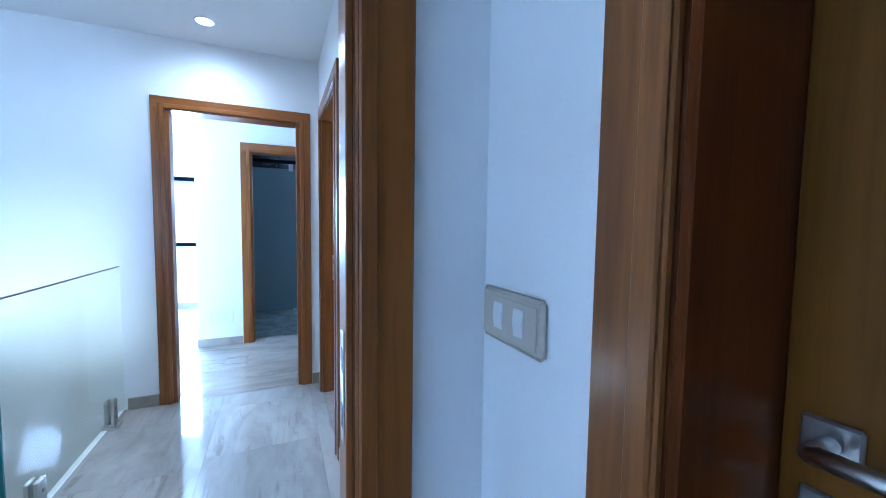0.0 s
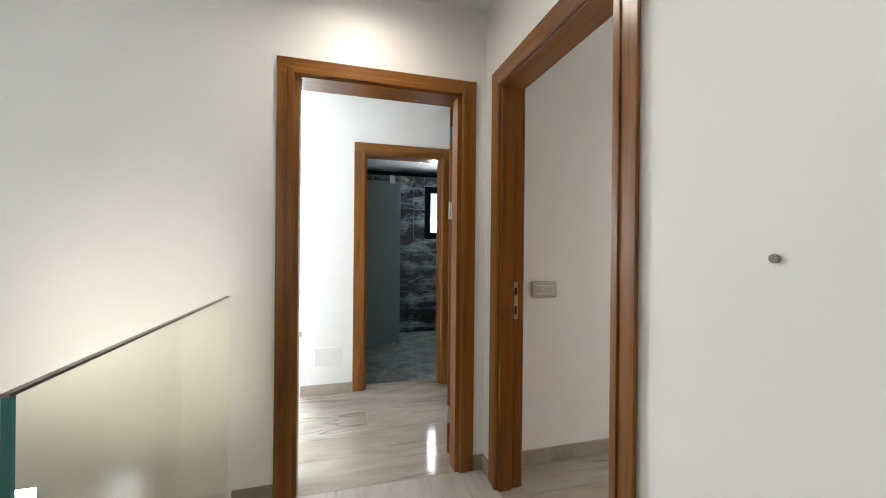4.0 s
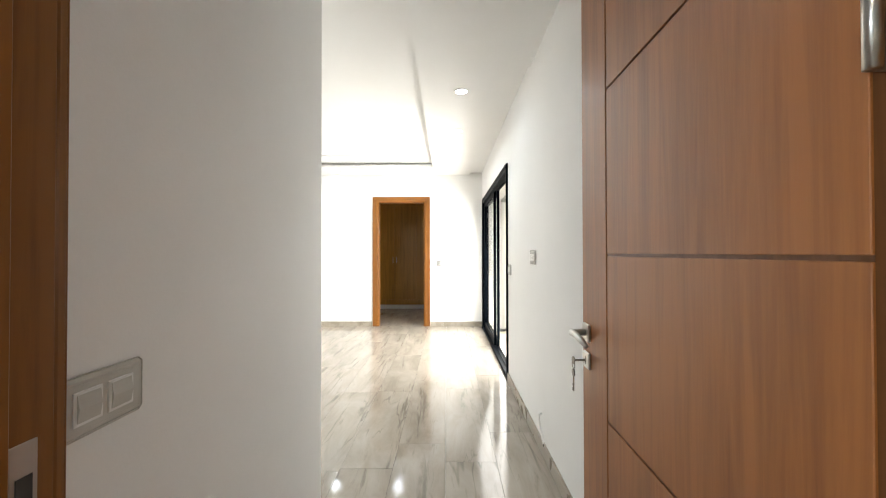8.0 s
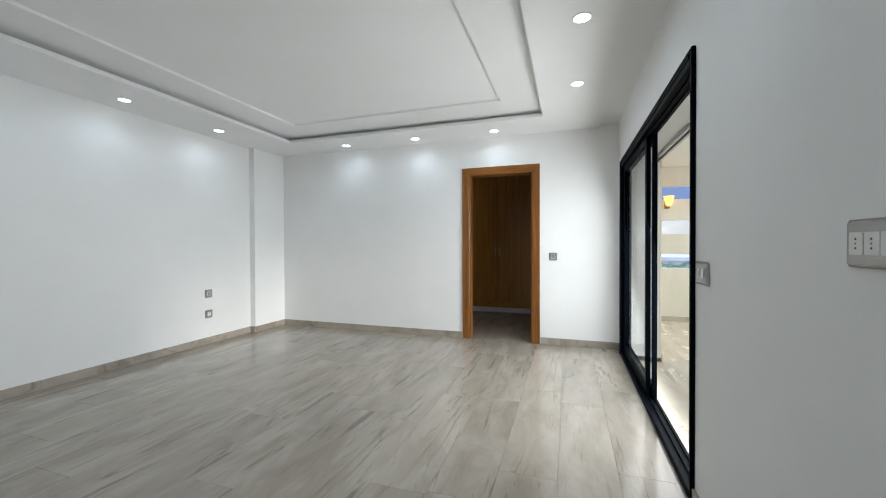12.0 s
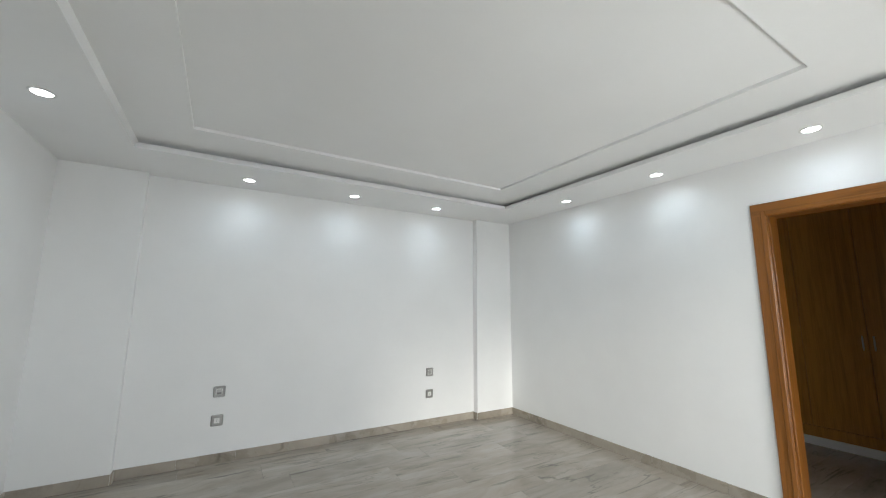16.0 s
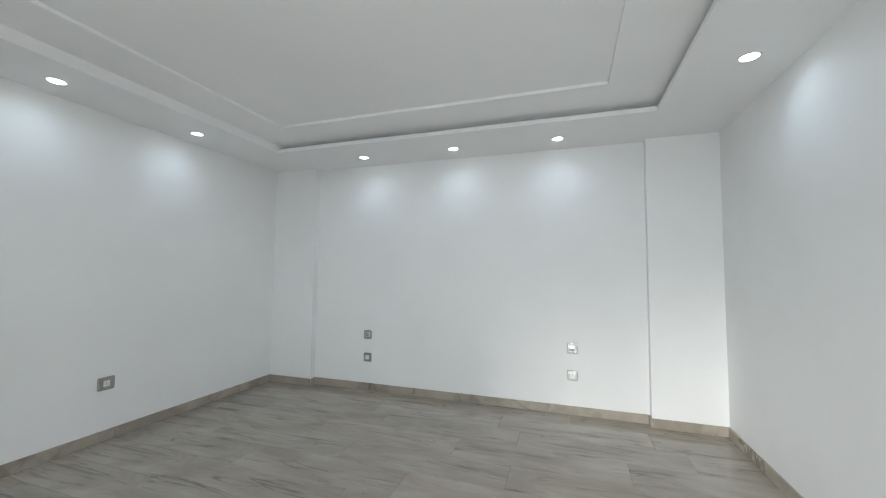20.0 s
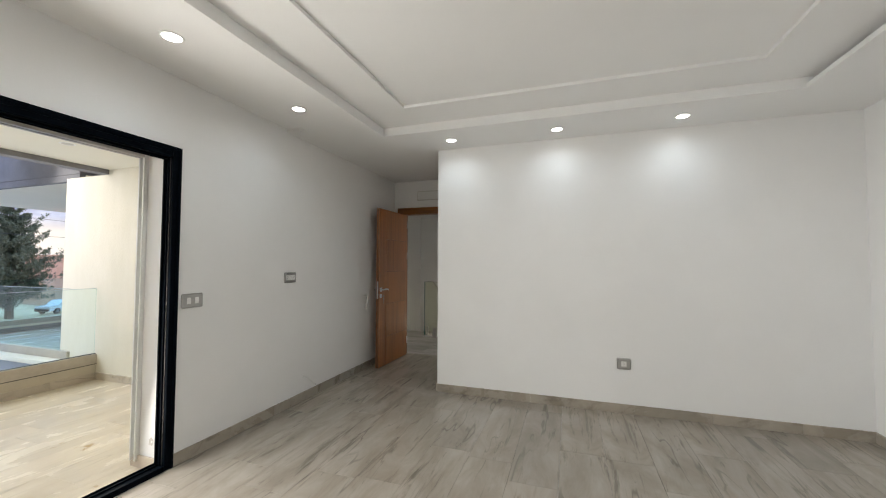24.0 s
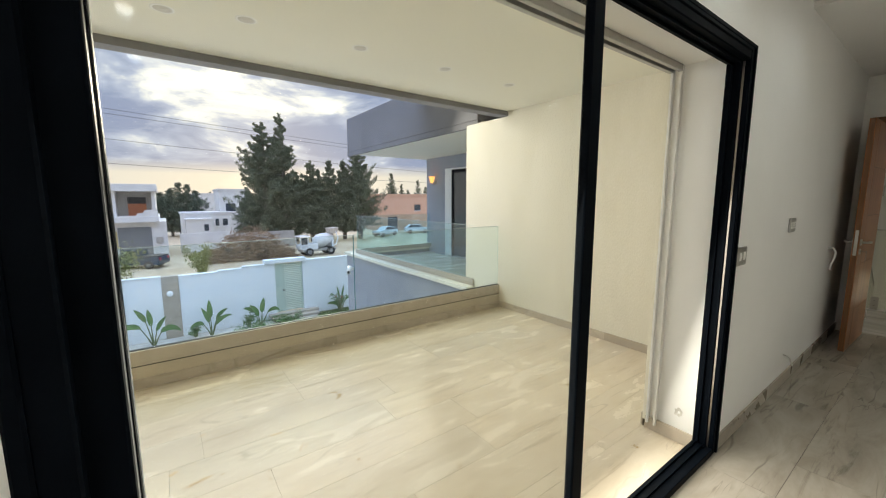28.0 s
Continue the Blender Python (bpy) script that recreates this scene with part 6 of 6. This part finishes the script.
M_DRUM = grainy("dusty_white_drum", (0.55, 0.56, 0.57), (0.68, 0.68, 0.68), 0.6, 2.0, 0.1)


def wheel(parent, x, y, z, r, w):
    t = sub("wheel", cyl((x, y - w / 2, z), (x, y + w / 2, z), r, n=20), M_TYRE, parent, "black tyre", smooth=False)
    sub("rim", cyl((x, y - w / 2 - 0.01, z), (x, y + w / 2 + 0.01, z), r * 0.5, n=16), M_SHUTTER, t, "pale rim")


mx = thing("mixer_truck", (-5.7, -39.0, G0, 0, 0, 6), "small white self-loading concrete mixer truck", "truck")
mx.scale = (0.84, 0.84, 0.84)
sub("chassis", box(-2.3, 2.2, -0.75, 0.75, 0.55, 0.85, 0.05), M_HGREY, mx)
sub("hood", add_prism(bmesh.new(), [(0.2, 0.85), (2.35, 0.85), (2.35, 1.25), (2.1, 1.5), (0.2, 1.55)], "y", -0.8, 0.8), M_CARWHITE, mx, "white engine hood")
cab = sub("cab", box(1.45, 2.45, -0.8, 0.8, 1.0, 1.45, 0.05), M_CARWHITE, mx, "white open cab")
for a, b in ((1.45, -0.76), (1.45, 0.76), (2.4, -0.76), (2.4, 0.76)):
    sub("cab_post", box(a - 0.04, a + 0.04, b - 0.04, b + 0.04, 1.45, 2.45), M_CARWHITE, cab)
sub("cab_roof", box(1.25, 2.55, -0.85, 0.85, 2.45, 2.56, 0.03), M_CARWHITE, cab)
sub("windscreen", box(1.55, 2.3, 0.74, 0.76, 1.5, 2.4), M_DARKGLASS, cab)
bm = bmesh.new()
pr = [(-1.95, 0.32), (-1.75, 0.48), (-1.3, 0.72), (-0.6, 0.88), (0.1, 0.85), (0.6, 0.62), (0.72, 0.2)]
n = 22
ax = Vector((1, 0, -0.22)).normalized()
ctr = Vector((-0.25, 0, 1.75))
rings = []
for s, r in pr:
    u, v = Vector((0, 1, 0)), ax.cross(Vector((0, 1, 0)))
    rings.append([bm.verts.new(ctr + ax * s + (u * math.cos(2 * math.pi * k / n) + v * math.sin(2 * math.pi * k / n)) * r) for k in range(n)])
for a, b in zip(rings, rings[1:]):
    for k in range(n):
        bm.faces.new((a[k], a[(k + 1) % n], b[(k + 1) % n], b[k]))
bm.faces.new(rings[-1])
sub("drum", bm, M_DRUM, mx, "dusty white mixing drum", smooth=True)
sub("loader_arm", tube([(-1.3, 0.8, 0.8), (-2.2, 0.85, 1.3), (-2.55, 0.8, 2.1), (-2.25, 0.75, 2.95)], 0.07, 6), M_CARWHITE, mx, "white loader arm")
sub("hopper", add_prism(bmesh.new(), [(-2.50, 2.75), (-1.60, 2.65), (-1.40, 3.35), (-2.75, 3.45)], "y", -0.5, 0.7), M_SHOE, mx, "cement-stained hopper")
sub("rear_frame", box(-1.95, -1.75, -0.7, 0.7, 0.85, 1.9, 0.02), M_CARWHITE, mx)
for x in (-1.5, 1.35):
    for y in (-0.72, 0.72):
        wheel(mx, x, y, 0.52, 0.52, 0.34)


def car(name, at, paint, label, pickup=False):
    c = thing(name, at, label, "car")
    low = [(-2.1, 0.35), (2.15, 0.35), (2.2, 0.7), (2.05, 0.9), (1.0, 1.0), (-2.1, 1.02), (-2.2, 0.7)]
    sub("body", add_prism(bmesh.new(), low, "y", -0.85, 0.85), paint, c)
    roof = [(-0.5, 1.0), (1.05, 1.0), (0.45, 1.55), (-0.45, 1.6)] if pickup else [(-1.9, 1.0), (1.1, 1.0), (0.4, 1.5), (-1.3, 1.52)]
    cb = sub("cabin", add_prism(bmesh.new(), roof, "y", -0.74, 0.74), paint, c)
    wn = [(a * 0.86 + (0.03 if pickup else -0.05), b - 0.03 if b > 1.2 else b + 0.06) for a, b in roof]
    sub("side_window", add_prism(bmesh.new(), wn, "y", -0.745, 0.745), M_DARKGLASS, cb, "dark side window")
    if pickup:
        sub("tail_cover", box(-2.1, -0.6, -0.8, 0.8, 1.02, 1.12, 0.03), M_DARK, c)
    sub("bumper", box(2.12, 2.26, -0.8, 0.8, 0.35, 0.6, 0.03), M_DARK, c)
    for y in (-0.6, 0.6):
        sub("headlight", box(2.08, 2.21, y - 0.16, y + 0.16, 0.68, 0.82, 0.02), M_WHITE, c)
        sub("tail_light", box(-2.21, -2.12, y - 0.1, y + 0.1, 0.72, 0.95, 0.01), M_ROSE, c)
    for x in (-1.35, 1.35):
        for y in (-0.80, 0.80):
            wheel(c, x, y, 0.34, 0.34, 0.22)
    return c


car("pickup_truck", (9.6, -40.5, G0, 0, 0, -28), M_CARBLUE, "dark blue pickup parked by the garage", True)
car("parked_car", (-21.5, -53.5, G0, 0, 0, 20), M_CARWHITE, "white parked car across the street")
car("parked_car", (-28.5, -55.0, G0, 0, 0, 160), M_CARWHITE, "white parked car across the street")

# ---- overhead lines ----
for px in (27.0, -46.0):
    pole = thing("utility_pole", (px, -34.0, G0), "grey concrete utility pole carrying wires", "pole", "utility poles")
    sub("shaft", tube([(0, 0, 0), (0, 0, 14.0)], [0.18, 0.11], 10), M_HGREY, pole)
    sub("cross_arm", box(-0.06, 0.06, -0.9, 1.3, 13.2, 13.35), M_HGREY, pole)
ol = thing("power_lines", (0, -34.0, 0), "thin dark overhead power lines", "cable")
for i, (za, zb) in enumerate(((8.9, 5.2), (8.5, 4.9), (6.6, 3.6), (4.6, 3.0))):
    pts = [(27 - 5.214 * k, 0.3 * i, za + (zb - za) * k / 14 - 0.55 * (1 - ((k - 7) / 7) ** 2)) for k in range(15)]
    sub("wire", tube(pts, 0.014, 5), M_DARK, ol)

# ---- beyond the slots of the side wall ----
far_house("neighbour_house", (36.0, 4.0, G0), 9.0, 22, 4.5, M_HWHITE, "low white neighbouring house past the balcony slots", ((1.0, 2.2, 1.2, 2.4), (5.0, 6.2, 1.2, 2.4)))


def palm(x, y, h, seed):
    """A ringed trunk and a crown of arching fronds, each a rib with paired leaflets."""
    rnd = random.Random(seed)
    p = thing("palm_tree", (x, y, G0), "green palm with arching fronds beyond the house", "tree")
    sub("trunk", tube([(0, 0, 0), (0.05, 0.03, h * 0.5), (0, 0, h)], [0.24, 0.19, 0.16], 10), M_BARK, p)
    for i in range(18):
        a, up = i * 2.4 + rnd.uniform(-0.2, 0.2), rnd.uniform(0.2, 1.25)
        ln = rnd.uniform(1.5, 2.1)
        bm = bmesh.new()
        pts, d = [Vector((0, 0, h))], up
        for k in range(9):
            d -= 0.16
            pts.append(pts[-1] + Vector((math.cos(a) * math.cos(d), math.sin(a) * math.cos(d), math.sin(d))) * ln / 9)
        side = Vector((-math.sin(a), math.cos(a), 0))
        for k in range(1, 10):
            for sg in (-1, 1):
                for o in (0.0, 0.5):
                    b0 = pts[k - 1].lerp(pts[k], o)
                    w = 0.42 * math.sin(math.pi * (k + o) / 10.5) + 0.05
                    fw = (pts[k] - pts[k - 1]).normalized()
                    q = [b0, b0 + fw * 0.07, b0 + side * sg * w + fw * 0.22 - Vector((0, 0, 0.12))]
                    bm.faces.new([bm.verts.new(v) for v in q])
        sub("frond", bm, M_PLANTLEAF, p)
    return p


palm(26.0, -3.7, 4.2, 5)
palm(30.0, -6.5, 4.0, 6)
cn = thing("steel_canopy", (17.5, -5.0, G0), "thin grey steel canopy frame beside the neighbouring house", "canopy")
for px, py in ((0, 0), (0, 4.2), (3.2, 0), (3.2, 4.2)):
    sub("post", box(px - 0.04, px + 0.04, py - 0.04, py + 0.04, 0, 7.2), M_SHUTTER, cn)
for py in (0, 4.2):
    sub("beam", box(0.041, 3.159, py - 0.04, py + 0.04, 7.1, 7.2), M_SHUTTER, cn)
for k in range(5):
    sub("crossbar", box(0.1 + 0.74 * k, 0.16 + 0.74 * k, 0.041, 4.159, 7.12, 7.18), M_SHUTTER, cn)
sub("brace", tube([(0, 0.06, 6.3), (0, 1.2, 7.1)], 0.025, 6), M_SHUTTER, cn)
sub("brace", tube([(0, 4.14, 6.3), (0, 3.0, 7.1)], 0.025, 6), M_SHUTTER, cn)


# ---- floor pieces ----
def plank_floor(name, x0, x1, y0, y1, material, label, w=0.30, l=1.2, along="x", phase=0.0, seed=1, gap=0.0008, thick=0.010, z=0.0):
    """Stone planks in rows with broken joints; each one a piece."""
    floor = tagged(new(name), label, "floor", "", "structure")
    floor.location.z = z
    rnd = random.Random(seed)
    cache = {}
    a0, a1, b0, b1 = (x0, x1, y0, y1) if along == "x" else (y0, y1, x0, x1)
    b = b0 - phase
    while b < b1 - 0.005:
        lo, hi = max(b, b0), min(b + w, b1)
        a = a0 - rnd.uniform(0, l)
        while a < a1 - 0.005:
            s, e = max(a, a0), min(a + l, a1)
            a += l
            if e - s < 0.02 or hi - lo < 0.01:
                continue
            key = (round(e - s, 3), round(hi - lo, 3))
            if key not in cache:
                u, v = (key[0] / 2 - gap, key[1] / 2 - gap)
                if along != "x":
                    u, v = v, u
                bm = bmesh.new()
                c = 0.0004
                top = [(-u + c, -v + c), (u - c, -v + c), (u - c, v - c), (-u + c, v - c)]
                bot = [(-u, -v), (u, -v), (u, v), (-u, v)]
                tv = [bm.verts.new((p, q, 0)) for p, q in top]
                mv = [bm.verts.new((p, q, -c)) for p, q in bot]
                bv = [bm.verts.new((p, q, -thick)) for p, q in bot]
                bm.faces.new(tv)
                for i in range(4):
                    j = (i + 1) % 4
                    bm.faces.new((mv[i], mv[j], tv[j], tv[i]))
                    bm.faces.new((bv[i], bv[j], mv[j], mv[i]))
                cache[key] = mesh_of("tile", bm, material)
            ob = new("tile", cache[key])
            cx, cy = (s + e) / 2, (lo + hi) / 2
            ob.location = (cx, cy, 0) if along == "x" else (cy, cx, 0)
            ob.parent = floor
        b += w
    return floor


plank_floor("floor_passage", XA, XW, YS, YPASS, M_PLANK, "polished grey stone plank floor of the passage", seed=2)
plank_floor("floor_bedroom", XW, XE, YS, YN, M_PLANK, "polished grey stone plank floor with dark veins", seed=3)
plank_floor("floor_hall", 0.215, XA, YD2, YB, M_PLANK_Y, "polished light grey stone floor of the hall", w=0.6, l=0.6, along="y", seed=4, gap=0.0004)
plank_floor("floor_hall_landing", -0.25, 0.215, YD2, 1.10, M_PLANK_Y, "polished light grey stone floor of the landing", w=0.465, l=0.6, along="y", seed=5, gap=0.0004)
plank_floor("floor_start", -2.6, XS, YD2 - 3.2, YD2, M_PLANK_Y, "polished light grey stone floor", w=0.6, l=0.6, along="y", seed=6, gap=0.0004)
plank_floor("floor_second_bedroom", -3.1, 2.79, YB, 3.845, M_PLANK, "polished light grey stone floor of the second bedroom", seed=7)
plank_floor("floor_second_bedroom_back", -3.1, 0.43, 3.845, 5.85, M_PLANK, "polished light grey stone floor of the second bedroom", seed=8)
plank_floor("floor_bathroom", 0.58, 2.79, 3.845, 5.85, M_BATHFLOOR, "dark grey marble bathroom floor", w=0.6, l=1.2, seed=9)
plank_floor("floor_dressing_room", XE, 10.15, 1.45, 4.4, M_PLANK, "grey stone plank floor of the dressing room", seed=10)
plank_floor("floor_balcony", BX0, BX1, BY, YS2, M_BALC, "cream veined polished stone balcony floor", w=0.3, seed=12, z=BZ, gap=0.0004)
plank_floor("floor_reveal", WX0, WX1, YS2, YS - 0.088, M_BALC, "cream stone window sill floor", w=0.3, seed=14, z=BZ, gap=0.0004)
